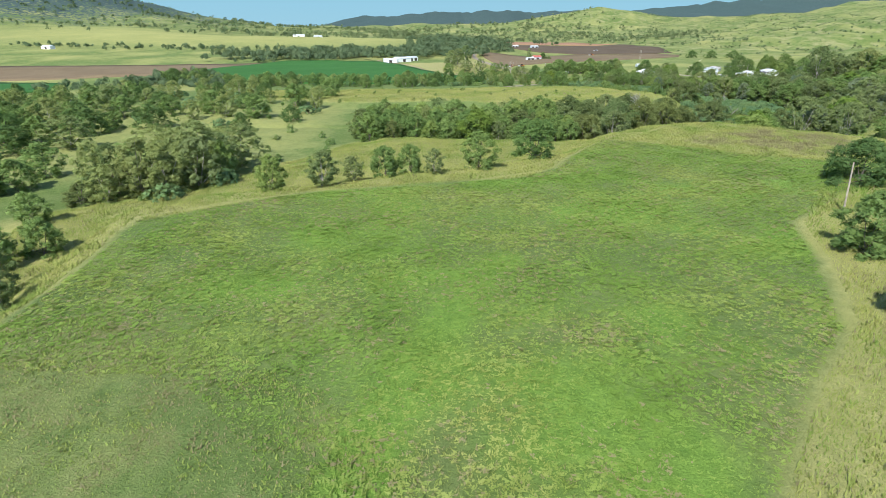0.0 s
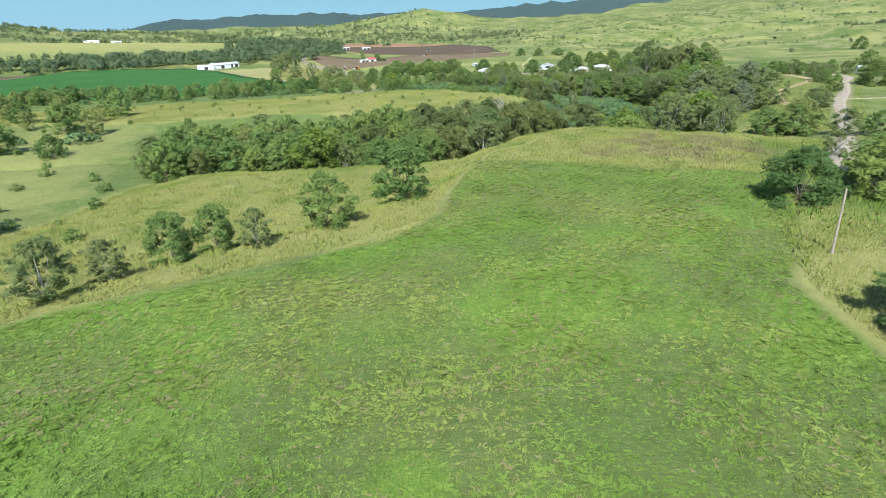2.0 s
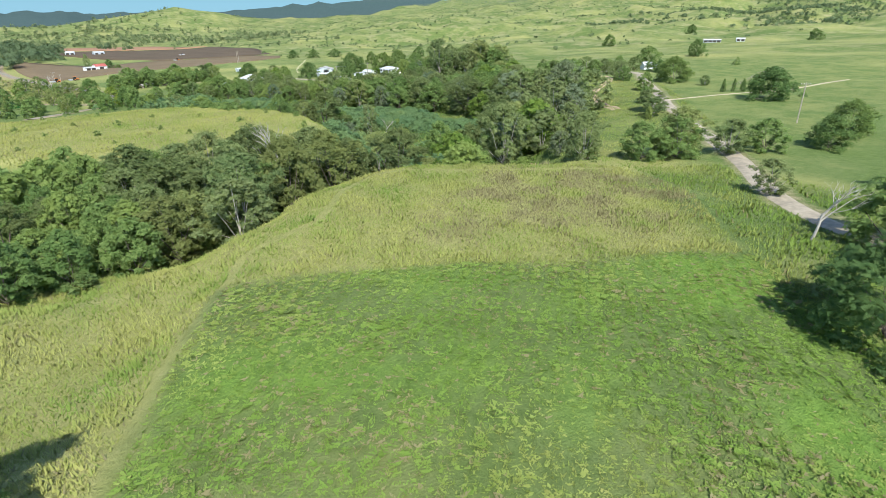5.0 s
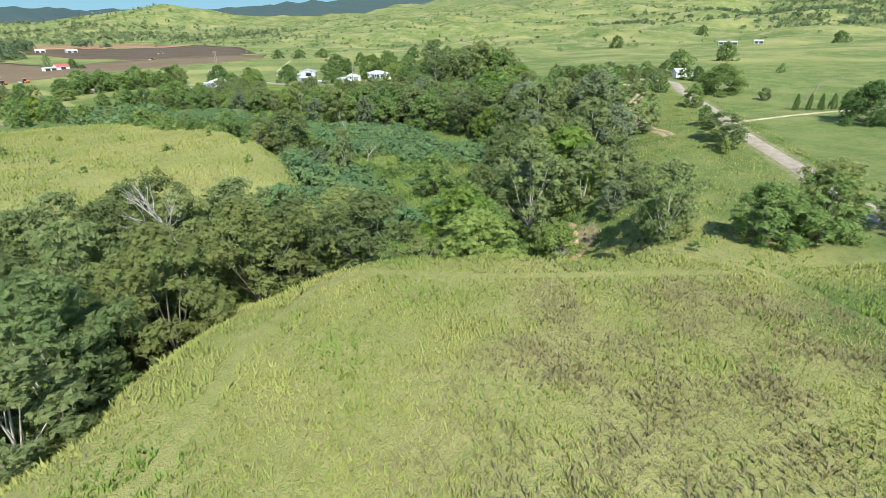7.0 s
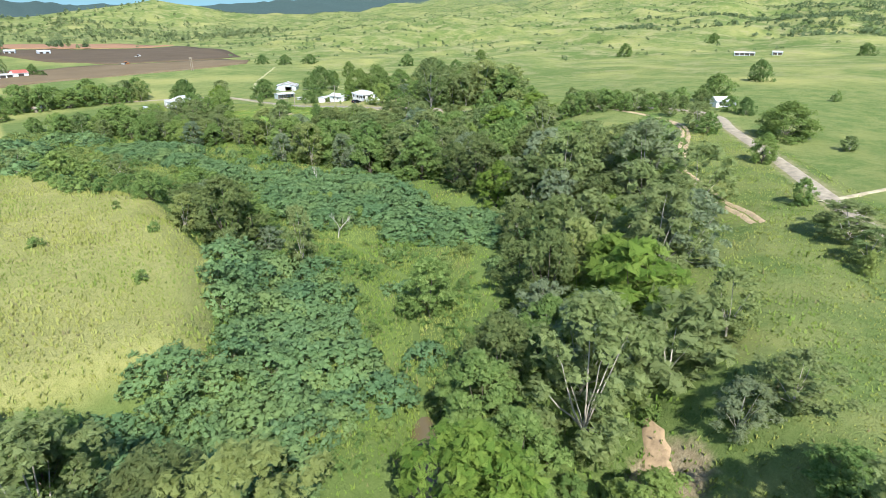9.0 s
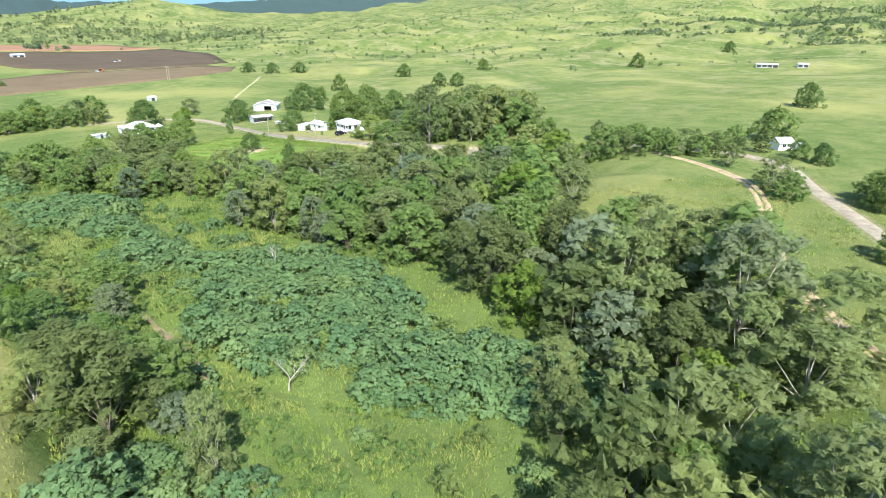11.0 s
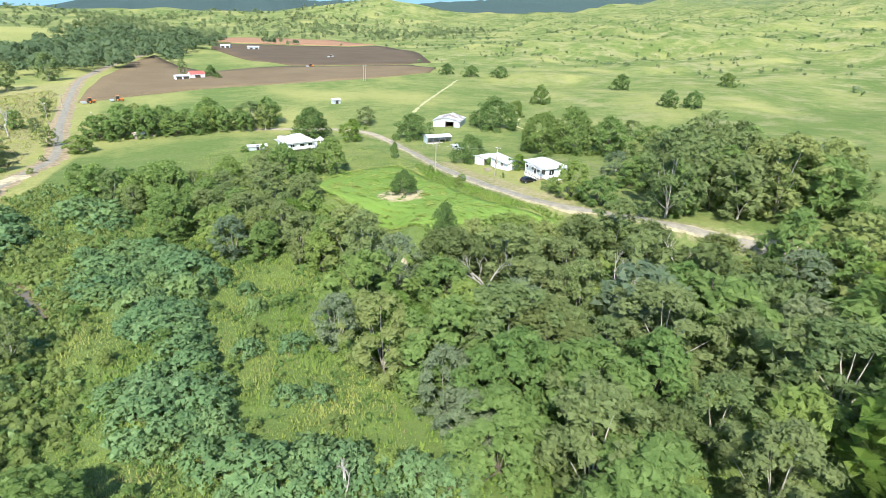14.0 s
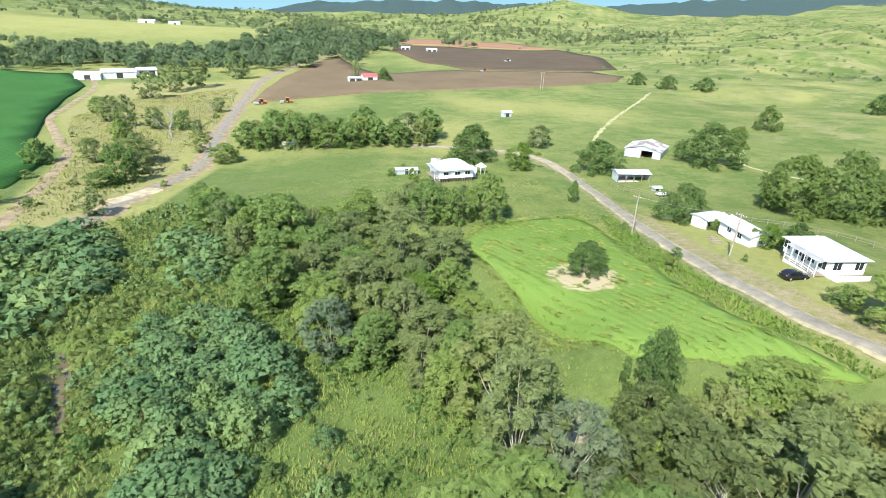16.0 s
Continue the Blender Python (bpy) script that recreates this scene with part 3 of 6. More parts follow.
for k, off in enumerate((-0.8, 0.8)):
    strip("wheel_track", [(x + off * 0.6, y - off * 0.8) for x, y in TRACK], 1.25, 0.11, M["clay_track"], "worn sandy wheel track through pasture", "track", 3, 0.5)

PLOUGH_NEAR = [(64, 590), (112, 628), (170, 655), (236, 680), (300, 730), (318, 770), (300, 800), (180, 790), (118, 740), (96, 780), (62, 900), (54, 820), (54, 700), (58, 640)]
PLOUGH_DARK = [(190, 800), (300, 805), (340, 850), (352, 960), (330, 1080), (230, 1110), (110, 1090), (112, 1000), (150, 860)]
PLOUGH_RED = [(118, 1120), (230, 1135), (335, 1110), (352, 1180), (300, 1330), (160, 1340), (110, 1240)]
PLOUGH_LEFT = [(-900, 560), (-422, 538), (-273, 566), (-139, 624), (-166, 687), (-318, 664), (-518, 667), (-900, 760)]
CROP_FAR = [(-190, 480), (-70, 440), (20, 430), (45, 440), (34, 476), (10, 505), (-12, 547), (-30, 590), (-48, 640), (-86, 690), (-190, 700), (-260, 600)]
CROP_LEFT = [(-700, 380), (-323, 405), (-300, 445), (-340, 512), (-415, 526), (-700, 545)]
CROP_NEAR = [(162, 401), (166, 409), (174, 414), (181, 416.5), (188, 418), (191, 410), (192.5, 396), (194, 380), (197, 368), (201, 360.5), (207.5, 354), (190, 358.5), (181, 359.8), (174.5, 368), (170.8, 376), (166.5, 386), (163.5, 394)]
sheet_over("field_brown", PLOUGH_NEAR, 0.35, M["brown_soil"], "brown ploughed field with fine furrows", "field", 14)
sheet_over("field_dark", PLOUGH_DARK, 0.45, M["dark_soil"], "dark brown freshly ploughed field", "field", 18)
sheet_over("field_red", PLOUGH_RED, 0.5, M["red_soil"], "red-earth ploughed field on the valley floor", "field", 22)
sheet_over("field_left", PLOUGH_LEFT, 0.5, M["brown_soil"], "long brown ploughed field beyond the creek", "field", 22)
sheet_over("field_crop", CROP_FAR, 0.9, M["crop"], "even deep-green crop in a rounded field", "field", 10)
sheet_over("field_green", CROP_LEFT, 0.6, M["crop"], "green irrigated crop beside the creek trees", "field", 18)
sheet_over("field_rows", CROP_NEAR, 0.22, M["young_crop"], "bright green young crop in rows beside the road", "field", 2.0, 0.06)
_me = bpy.data.objects["field_rows"].data
_me.attributes.new("worn", "FLOAT", "POINT").data.foreach_set("value", [float(step(7.5, 3.6, math.hypot(v.co.x - 180.5, v.co.y - 382.5))) for v in _me.vertices])


def water():
    """Pools where the creek bed is deepest."""
    m = Nodes("creek_water")
    m.bump(m.noise(1.5, 2), 0.08, 0.05)
    m.done(m.mix(m.noise(0.2, 2), (0.105, 0.082, 0.040), (0.15, 0.118, 0.062)), 0.06, spec=0.5)
    for a, b in POOLS[:1] + POOLS[2:]:
        pts = [p for p in smooth_line(CREEK, 2.0) if math.hypot(p.x - a, p.y - b) < 11]
        level = min(at(p.x, p.y) for p in pts) + 0.65
        co, faces = [], []
        for k, p in enumerate(pts):
            d = (pts[min(k + 1, len(pts) - 1)] - pts[max(k - 1, 0)]).normalized()
            g = 3.0 * max(0.02, 1 - (math.hypot(p.x - a, p.y - b) / 11) ** 2) ** 0.5
            for s in (-1, 1):
                w = s * g * (1 + 0.45 * float(wave(p.x + 9 * s, p.y, 7, 31)))
                co.append((p.x + d.y * w, p.y - d.x * w, level))
            if k:
                faces.append((2 * k - 2, 2 * k, 2 * k + 1, 2 * k - 1))
        tagged(new("water", mesh_of("water", co, faces, m.m, True)), "still brown creek pool between grassy banks", "water", kind="structure")

    co = [(94, 88, at(94, 88) + 0.75)] + [(94 + 8.6 * math.cos(a) * (1 + 0.08 * math.sin(3 * a)), 88 + 6.2 * math.sin(a), at(94, 88) + 0.75) for a in np.linspace(0, 6.283, 25)[:-1]]
    faces = [(0, i + 1, (i + 1) % 24 + 1) for i in range(24)]
    tagged(new("water", mesh_of("water", co, faces, m.m, True)), "small brown farm dam beside the road trees", "water", kind="structure")


water()
strip("creek_bed", [(130, 272), (129, 279), (128.4, 286), (127.6, 293), (126.2, 302)], 1.7, 0.12, M["brown_verge"], "bare sandy creek bed between banks", "creek bed", 7, 0.8, True)

# ---- trees: built once in a few shapes, then copied ----
def tube(co, faces, a, b, ra, rb, sides=6, bend=0.0, parts=3):
    """A tapered, slightly bent limb, written as corners and quads."""
    a, b = Vector(a), Vector(b)
    d = (b - a).normalized()
    side = d.orthogonal().normalized()
    up = d.cross(side)
    off = side * random.uniform(-1, 1) + up * random.uniform(-1, 1)
    for k in range(parts + 1):
        t = k / parts
        p = a.lerp(b, t) + off * (bend * math.sin(math.pi * t))
        r = ra + (rb - ra) * t
        for j in range(sides):
            w = 2 * math.pi * j / sides
            co.append(tuple(p + side * (r * math.cos(w)) + up * (r * math.sin(w))))
        if k:
            s = len(co) - 2 * sides
            for j in range(sides):
                n = (j + 1) % sides
                faces.append((s + j, s + n, s + sides + n, s + sides + j))


def leaves(rng, lobes, count, size, droop=0.0, shell=0.72, narrow=0.6):
    """Leaf sprays on and in a set of lobes (x, y, z, rx, rz): corners of small twisted fans."""
    lobes = np.array(lobes)
    area = lobes[:, 3] * (lobes[:, 3] + lobes[:, 4])
    pick = rng.choice(len(lobes), count, p=area / area.sum())
    L = lobes[pick]
    d = rng.normal(size=(count, 3))
    d /= np.linalg.norm(d, axis=1)[:, None]
    d[:, 2] = np.where(d[:, 2] < -0.55, -d[:, 2], d[:, 2])
    r = rng.uniform(shell, 1.06, count) * (1 + 0.16 * np.sin(d[:, 0] * 5 + pick) * np.cos(d[:, 1] * 6 + pick * 2))
    p = L[:, :3] + d * np.stack([L[:, 3], L[:, 3], L[:, 4]], -1) * r[:, None]
    n = d * 0.9 + rng.normal(size=(count, 3)) * 0.55 + np.array([0, 0, 0.25])
    n /= np.linalg.norm(n, axis=1)[:, None]
    a = np.cross(n, rng.normal(size=(count, 3)))
    a[:, 2] -= droop * np.abs(a).max(axis=1) * 2
    a -= n * (a * n).sum(1)[:, None]
    a /= np.linalg.norm(a, axis=1)[:, None] + 1e-9
    b = np.cross(n, a)
    s = size * rng.uniform(0.6, 1.35, count)[:, None]
    a, b = a * s, b * s * narrow
    lift = n * s * rng.uniform(-0.3, 0.3, count)[:, None]
    co = np.stack([p - a, p + a * 0.8 + b * 1.1 + lift, p + a * 0.8 - b * 1.1 - lift], 1).reshape(-1, 3)
    mid = np.average(lobes[:, :3], axis=0, weights=area)
    away = p - mid
    away /= np.linalg.norm(away, axis=1)[:, None] + 1e-9
    out = d * 0.45 + away * 0.7 + np.array([0, 0, 0.35])
    return co, np.arange(count * 3).reshape(-1, 3), np.repeat(out, 3, 0)


SHAPES = {}


TREE_KINDS = {   # height, crown radius, crown base and widest place (shares), foot of the crown (share of its width), lobes, their radius, sprays, size, droop, shell, leaf, bark
    "gum": (11.0, 4.0, 0.10, 0.52, 0.58, 56, (0.12, 0.26), 4700, 0.245, 0.75, 0.25, "gum", "pale"),
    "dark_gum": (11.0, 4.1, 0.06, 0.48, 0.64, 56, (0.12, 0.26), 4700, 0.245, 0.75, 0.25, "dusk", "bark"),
    "grey": (11.0, 4.0, 0.08, 0.50, 0.60, 56, (0.12, 0.26), 4600, 0.245, 0.75, 0.25, "grey", "pale"),
    "river": (9.0, 3.9, 0.02, 0.38, 0.80, 54, (0.13, 0.27), 4500, 0.265, 0.8, 0.30, "river", "bark"),
    "fig": (8.0, 4.8, 0.0, 0.30, 0.90, 60, (0.15, 0.27), 4600, 0.28, 0.25, 0.5, "fig", "bark"),
    "bright": (8.0, 3.4, 0.06, 0.42, 0.65, 28, (0.17, 0.33), 2800, 0.27, 0.4, 0.35, "bright", "bark"),
    "shrub": (3.0, 1.9, 0.0, 0.35, 0.75, 13, (0.20, 0.40), 560, 0.25, 0.2, 0.4, "scrub", "bark"),
    "green_shrub": (3.0, 1.9, 0.0, 0.35, 0.80, 13, (0.20, 0.40), 560, 0.25, 0.2, 0.4, "river", "bark"),
    "castor": (3.0, 3.0, 0.0, 0.30, 0.92, 40, (0.15, 0.24), 1100, 0.19, 0.0, 0.66, "castor", "bark"),
}


def tree_shape(key, kind, seed, coarse=False):
    """Corners of trunk and crown of a tree of about 10 m: mesh data that the copies share."""
    rng, keep = np.random.default_rng(seed), random.getstate()
    random.seed(seed)
    tall, spread_r, low, peak, foot, n_lobes, fat, count, size, droop, shell, leaf, bark = TREE_KINDS[kind]
    if coarse:
        count, size = count // 5, size * 1.95
    f1, f2 = rng.uniform(0, 6.28, 2)
    lean = Vector((rng.uniform(-0.6, 0.6), rng.uniform(-0.6, 0.6), 0)) * (tall / 10)
    lobes = []
    for k in range(n_lobes):
        a, u = 2.39996 * k + rng.uniform(-0.5, 0.5), ((k + rng.uniform(0.1, 0.9)) / n_lobes) ** 0.9
        wide = foot + (1 - foot) * math.sin(1.571 * u / peak) if u < peak else max(0.0, 1 - ((u - peak) / (1 - peak)) ** 2) ** 0.5
        wide *= 1 + 0.18 * math.sin(2 * a + f1) + 0.14 * math.sin(5 * a + f2)
        r = spread_r * rng.uniform(*fat)
        reach = max(0.0, spread_r * wide - 0.7 * r) * rng.uniform(0.6 if kind == "castor" else 0.25, 1.0) ** 0.5
        high = tall * (low + (0.97 - low) * u) - 0.5 * r
        lobes.append((reach * math.cos(a) + lean.x * u, reach * math.sin(a) + lean.y * u, max(high, 0.35 * r), r, r * rng.uniform(0.8, 1.15)))
    co, faces, out = leaves(rng, lobes, count, size, droop, shell, 0.95 if kind == "castor" else 0.6)
    crown = face_out(mesh_of("crown", co, faces, M[leaf]), out)
    co, faces = [], []
    thick = tall * 0.017
    fork = Vector((0, 0, max(low, 0.05) * tall)) + lean * 0.3
    tube(co, faces, (0, 0, -1.2), fork, thick, thick * 0.72, 7, 0.15, 3)
    for k, (x, y, z, r, _) in enumerate(lobes[::12] if coarse else lobes[::6]):
        start = fork if k % 2 else fork * 0.8
        mid = start.lerp(Vector((x, y, z)), 0.55) + Vector((0, 0, 0.06 * tall * rng.uniform(0, 0.6)))
        tube(co, faces, start, mid, thick * 0.4, thick * 0.24, 4, 0.15, 2)
        tube(co, faces, mid, (x, y, z + r * 0.3), thick * 0.24, thick * 0.07, 4, 0.12, 2)
    trunk = mesh_of("trunk", co, faces, M[bark], True)
    random.setstate(keep)
    SHAPES[key] = (trunk, crown, tall, spread_r)


def snag_shape(key, seed):
    """A dead tree: a bare trunk, and limbs that fork three times, each limb a part."""
    keep = random.getstate()
    random.seed(seed)
    co, faces, limbs = [], [], []

    def grow(a, d, length, r, depth, into):
        b = a + d * length
        tube(*into, a, b, r, r * 0.55, 6 if depth < 2 else 4, length * 0.08, 3 if depth < 3 else 2)
        if depth < 4:
            for _ in range(3 if depth < 3 else 2):
                n = (d + Vector((random.uniform(-1, 1), random.uniform(-1, 1), random.uniform(-0.35, 0.6))) * 0.62).normalized()
                if depth == 0:
                    limbs.append(([], []))
                grow(a.lerp(b, random.uniform(0.62, 0.97)), n, length * random.uniform(0.52, 0.78), r * 0.5, depth + 1, limbs[-1] if depth == 0 else into)

    grow(Vector((0, 0, -0.8)), Vector((random.uniform(-0.15, 0.15), random.uniform(-0.15, 0.15), 1)).normalized(), 4.6, 0.19, 0, (co, faces))
    SHAPES[key] = (mesh_of("trunk", co, faces, M["dead"], True), [mesh_of("limb", *q, M["dead"], True) for q in limbs], 10.0, 3.0)
    random.setstate(keep)


VARIANTS = {"gum": 3, "dark_gum": 3, "grey": 2, "river": 4, "fig": 3, "bright": 2, "shrub": 3, "green_shrub": 3, "castor": 4}
for _n, (_k, _c) in enumerate(VARIANTS.items()):
    for _i in range(_c):
        tree_shape((_k, _i), _k, 100 * _n + _i + 11)
        tree_shape((_k, _i, "far"), _k, 100 * _n + _i + 11, True)
for _i in range(4):
    snag_shape(("snag", _i), 900 + _i)
VARIANTS["snag"] = 4

LABELS = {
    "gum": ("tall olive-green gum tree with pale forking limbs", "tree", "gum_tree"),
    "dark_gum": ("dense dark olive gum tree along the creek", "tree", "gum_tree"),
    "grey": ("silvery grey-green gum tree with drooping leaves", "tree", "gum_tree"),
    "river": ("leafy mid-green creek tree with drooping foliage", "tree", "river_tree"),
    "fig": ("dense dark-green round shade tree in pasture", "tree", "shade_tree"),
    "bright": ("fresh yellow-green young tree with full crown", "tree", "young_tree"),
    "shrub": ("low olive scrub bush on rough grass", "bush", "scrub_bush"),
    "green_shrub": ("small rounded green bush on the creek flat", "bush", "bush"),
    "castor": ("blue-green large-leaved castor bush on creek flat", "bush", "castor_bush"),
    "snag": ("bare bleached dead tree with forked limbs", "dead tree", "dead_tree"),
}
TAKEN = []
JOINED = {}
FLIGHT = [(0, 20), (30, 130), (150, 290), (160, 400)]      # the ground that is seen from near


def plant(kind, x, y, tall, wide=None, label="", group="", scattered=False):
    """One tree of a kind: height and crown width in metres. It stands on the ground."""
    v = random.randrange(VARIANTS[kind])
    far = kind != "snag" and float(beside(FLIGHT, x, y)) > (44 if scattered else 150)
    trunk, crown, h, r = SHAPES[(kind, v, "far") if far else (kind, v)]
    text, category, name = LABELS[kind]
    if scattered and kind != "snag" and float(beside(FLIGHT, x, y)) > 92:
        s = tall / h
        w = s * random.uniform(1.05, 1.5)
        m = Matrix.LocRotScale((x, y, at(x, y) - 0.05), Euler((0, 0, random.uniform(0, 6.28))), (w, w, s))
        for me in (trunk, crown):
            JOINED.setdefault(me.materials[0].name, []).append((me, m))
        TAKEN.append((x, y, r * w))
        return None
    ob = new(name)
    ob.empty_display_size = 0.5
    s = tall / h
    w = (wide / (2 * r)) if wide else s * random.uniform(1.0, 1.5)
    ob.matrix_world = Matrix.LocRotScale((x, y, at(x, y) - 0.05), Euler((random.uniform(-0.05, 0.05), random.uniform(-0.05, 0.05), random.uniform(0, 6.28))), (w, w * random.uniform(0.9, 1.1), s))
    for nm, me in [("trunk", trunk)] + ([("limb", q) for q in crown] if kind == "snag" else [("crown", crown)]):
        new(nm, me).parent = ob
    TAKEN.append((x, y, 0.5 * (wide or 2 * r * w)))
    return tagged(ob, label or text, category, group or {"castor": "castor bushes on the creek flat"}.get(kind, "trees of the valley" if category == "tree" else "bushes"))


def stand(poly, gap, kinds, tall, tries=4000, keep_off=(), group="", grow=0.22):
    """Trees scattered inside an outline, no closer than gap, of kinds with their shares."""
    xs, ys = [p[0] for p in poly], [p[1] for p in poly]
    names, share = zip(*kinds)
    px = np.array([random.uniform(min(xs), max(xs)) for _ in range(tries)])
    py = np.array([random.uniform(min(ys), max(ys)) for _ in range(tries)])
    ok = inside(poly, px, py) > 0
    for q in keep_off:
        ok &= inside(q, px, py) < 0
    got = []
    for x, y in zip(px[ok], py[ok]):
        if all((x - a) ** 2 + (y - b) ** 2 > gap * gap for a, b in got) and all((x - a) ** 2 + (y - b) ** 2 > (0.55 * r + 0.3 * gap) ** 2 for a, b, r in TAKEN):
            got.append((x, y))
            kind = random.choices(names, share)[0]
            h = random.uniform(*tall) * {"castor": 0.34, "shrub": 0.3, "green_shrub": 0.32}.get(kind, 1)
            plant(kind, x, y, h, None, "", group, True)
    return got


def join_far():
    """The far part of the creek woods, past counting: one object for each kind of leaf or bark."""
    for key, made in JOINED.items():
        co, faces, out, base = [], [], [], 0
        for me, m in made:
            v = np.empty(len(me.vertices) * 3, np.float32)
            me.vertices.foreach_get("co", v)
            k = len(me.polygons[0].vertices)
            f = np.empty(len(me.polygons) * k, np.int32)
            me.loops.foreach_get("vertex_index", f)
            r = np.array(m)
            co.append(v.reshape(-1, 3) @ r[:3, :3].T + r[:3, 3])
            faces.append(f.reshape(-1, k) + base)
            base += len(me.vertices)
            o = np.zeros(len(me.vertices) * 3, np.float32)
            if "outward" in me.attributes:
                me.attributes["outward"].data.foreach_get("vector", o)
            out.append(o.reshape(-1, 3) @ r[:3, :3].T)
        me = face_out(mesh_of("creek_woods", np.concatenate(co), np.concatenate(faces), made[0][0].materials[0], "bark" in key), np.concatenate(out))
        text = "stems of the distant creek woods" if "bark" in key else "distant creek woods, crowns of " + key.replace("_", " ")
        tagged(new("creek_woods", me), text, "woods", kind="stuff")

# ---- single trees of the paddocks, roadsides and yards ----
PADDOCK = [("river", 8, 119, 8.5, 9.5), ("river", 22, 129, 9.5, 10.5), ("river", -7, 114, 6.5, 6.5), ("river", -12, 112, 7.0, 7.0), ("gum", -18, 107, 5.5, 5.0),
           ("gum", -24, 104, 7.5, 7.5), ("river", -33, 101, 7.0, 6.5), ("gum", -2, 112, 5.5, 5.0), ("fig", -74, 202, 7.0, 7.5), ("gum", -55, 58, 8.0, 6.0)]
RIGHT = [("fig", 84, 106, 9.0, 15.0), ("river", 58.7, 69.5, 9.3, 11.0), ("gum", 50, 48, 9.0, 9.0), ("river", 98, 104, 9.5, 13.0), ("river", 108, 112, 9.0, 11.0),
         ("fig", 112, 100, 9.0, 12.0), ("gum", 120, 129, 6.0, 6.0), ("river", 135, 153, 9.0, 11.0), ("gum", 144, 147, 7.5, 9.0), ("river", 152, 143, 7.0, 8.0),
         ("snag", 103, 118, 9.0, 7.0), ("fig", 166, 136, 7.0, 11.0), ("fig", 184, 138, 8.0, 12.0), ("gum", 140, 112, 9.0, 12.0)]
ROADSIDE = [("gum", 183, 187, 6.5, 11.0), ("gum", 176, 183, 5.5, 7.0), ("river", 196, 198, 5.0, 5.0), ("shrub", 172, 182, 3.6, 3.2), ("river", 224, 216, 7.0, 8.0),
            ("gum", 252, 246, 8.0, 10.0), ("river", 246, 240, 6.5, 7.0), ("fig", 257, 223, 10.0, 17.0), ("fig", 309, 268, 11.0, 15.0), ("river", 289, 253, 5.5, 6.5), ("gum", 266, 262, 6.5, 6.5),
            ("gum", 270, 278, 8.0, 10.0), ("river", 272, 288, 7.0, 8.0), ("gum", 259, 299, 6.0, 6.5), ("gum", 262, 317, 6.0, 6.0), ("fig", 286, 246, 6.0, 6.5),
            ("gum", 251, 206, 4.0, 5.5)]
PASTURE = [("fig", 225, 171, 10.0, 16.0), ("fig", 399, 287, 11.0, 13.0), ("fig", 605, 500, 13.0, 17.0), ("fig", 770, 490, 12.0, 15.0), ("fig", 300, 532, 10.0, 13.0),
           ("fig", 391, 584, 11.0, 14.0), ("fig", 452, 551, 9.0, 12.0), ("fig", 356, 495, 9.0, 11.0), ("fig", 366, 489, 9.0, 12.0), ("fig", 687, 315, 11.0, 14.0),
           ("fig", 267, 496, 8.0, 10.0), ("shrub", 345, 237, 4.5, 4.5), ("fig", 310, 716, 9.0, 13.0), ("fig", 320, 686, 9.0, 14.0), ("fig", 343, 676, 9.0, 16.0)]
HOMESTEAD = [("fig", 244, 468, 13.0, 19.0), ("fig", 207, 462, 10.0, 15.0), ("fig", 168, 476, 11.5, 18.0),
             ("bright", 183, 465, 8.5, 10.0), ("gum", 195, 497, 8.0, 11.0), ("fig", 211.5, 413.5, 8.5, 10.5), ("fig", 181, 384, 6.0, 8.0),
             ("river", 191, 431, 5.5, 3.2), ("shrub", 196, 385, 2.6, 3.6), ("gum", 147, 505, 11.0, 12.0)]
HOUSE_BACK = [("river", 262, 350, 11.0, 13.0), ("gum", 272, 358, 12.0, 16.0), ("fig", 262, 331, 7.0, 10.0),
              ("river", 236, 366, 9.0, 10.0), ("gum", 284, 430, 8.0, 11.0), ("gum", 334, 441, 9.0, 10.0),
              ("gum", 326, 436, 8.0, 9.0), ("gum", 316, 432, 8.0, 9.0), ("river", 214, 369, 3.4, 4.5), ("bright", 217.8, 392.6, 4.6, 6.0), ("green_shrub", 214.4, 406.2, 2.4, 4.0),
              ("fig", 227, 398.5, 3.2, 5.5), ("green_shrub", 199.5, 391, 2.0, 3.4), ("shrub", 209.5, 386.5, 1.5, 1.4), ("green_shrub", 196, 408, 2.2, 2.4),
              ("green_shrub", 144, 456, 2.2, 3.4), ("green_shrub", 147, 462, 2.0, 3.0), ("green_shrub", 151, 449, 2.4, 2.6), ("bright", 150, 452, 3.5, 3.0)]
WEST_ROAD = [("river", 93, 492, 9.0, 14.0), ("river", 91, 473, 6.0, 11.0), ("gum", 71, 457, 7.0, 9.0), ("gum", 67, 511, 6.0, 6.0), ("gum", 57, 563, 7.0, 7.0),
             ("snag", 60, 505, 12.0, 11.0), ("river", 120, 494, 9.0, 15.0), ("river", 130, 497, 10.0, 14.0), ("gum", 108, 497, 10.0, 12.0), ("river", 142, 500, 8.0, 11.0),
             ("river", 100, 428, 6.0, 8.0), ("gum", 158, 390, 7.0, 9.0), ("gum", 48, 520, 9.0, 10.0), ("river", 44, 500, 8.0, 9.0), ("gum", 52, 470, 8.0, 9.0)]
SNAGS = [("snag", 74.5, 203.5, 20.0, 11.0), ("snag", 152, 300, 6.0, 4.0), ("snag", 137, 262, 7.0, 5.0), ("snag", 167, 350, 11.0, 9.0), ("snag", 182, 331, 14.0, 10.0),
         ("snag", 202, 325, 13.0, 8.0), ("snag", 217, 329, 14.0, 10.0), ("snag", 139, 202, 7.5, 5.5), ("snag", 150, 375, 8.0, 6.0)]
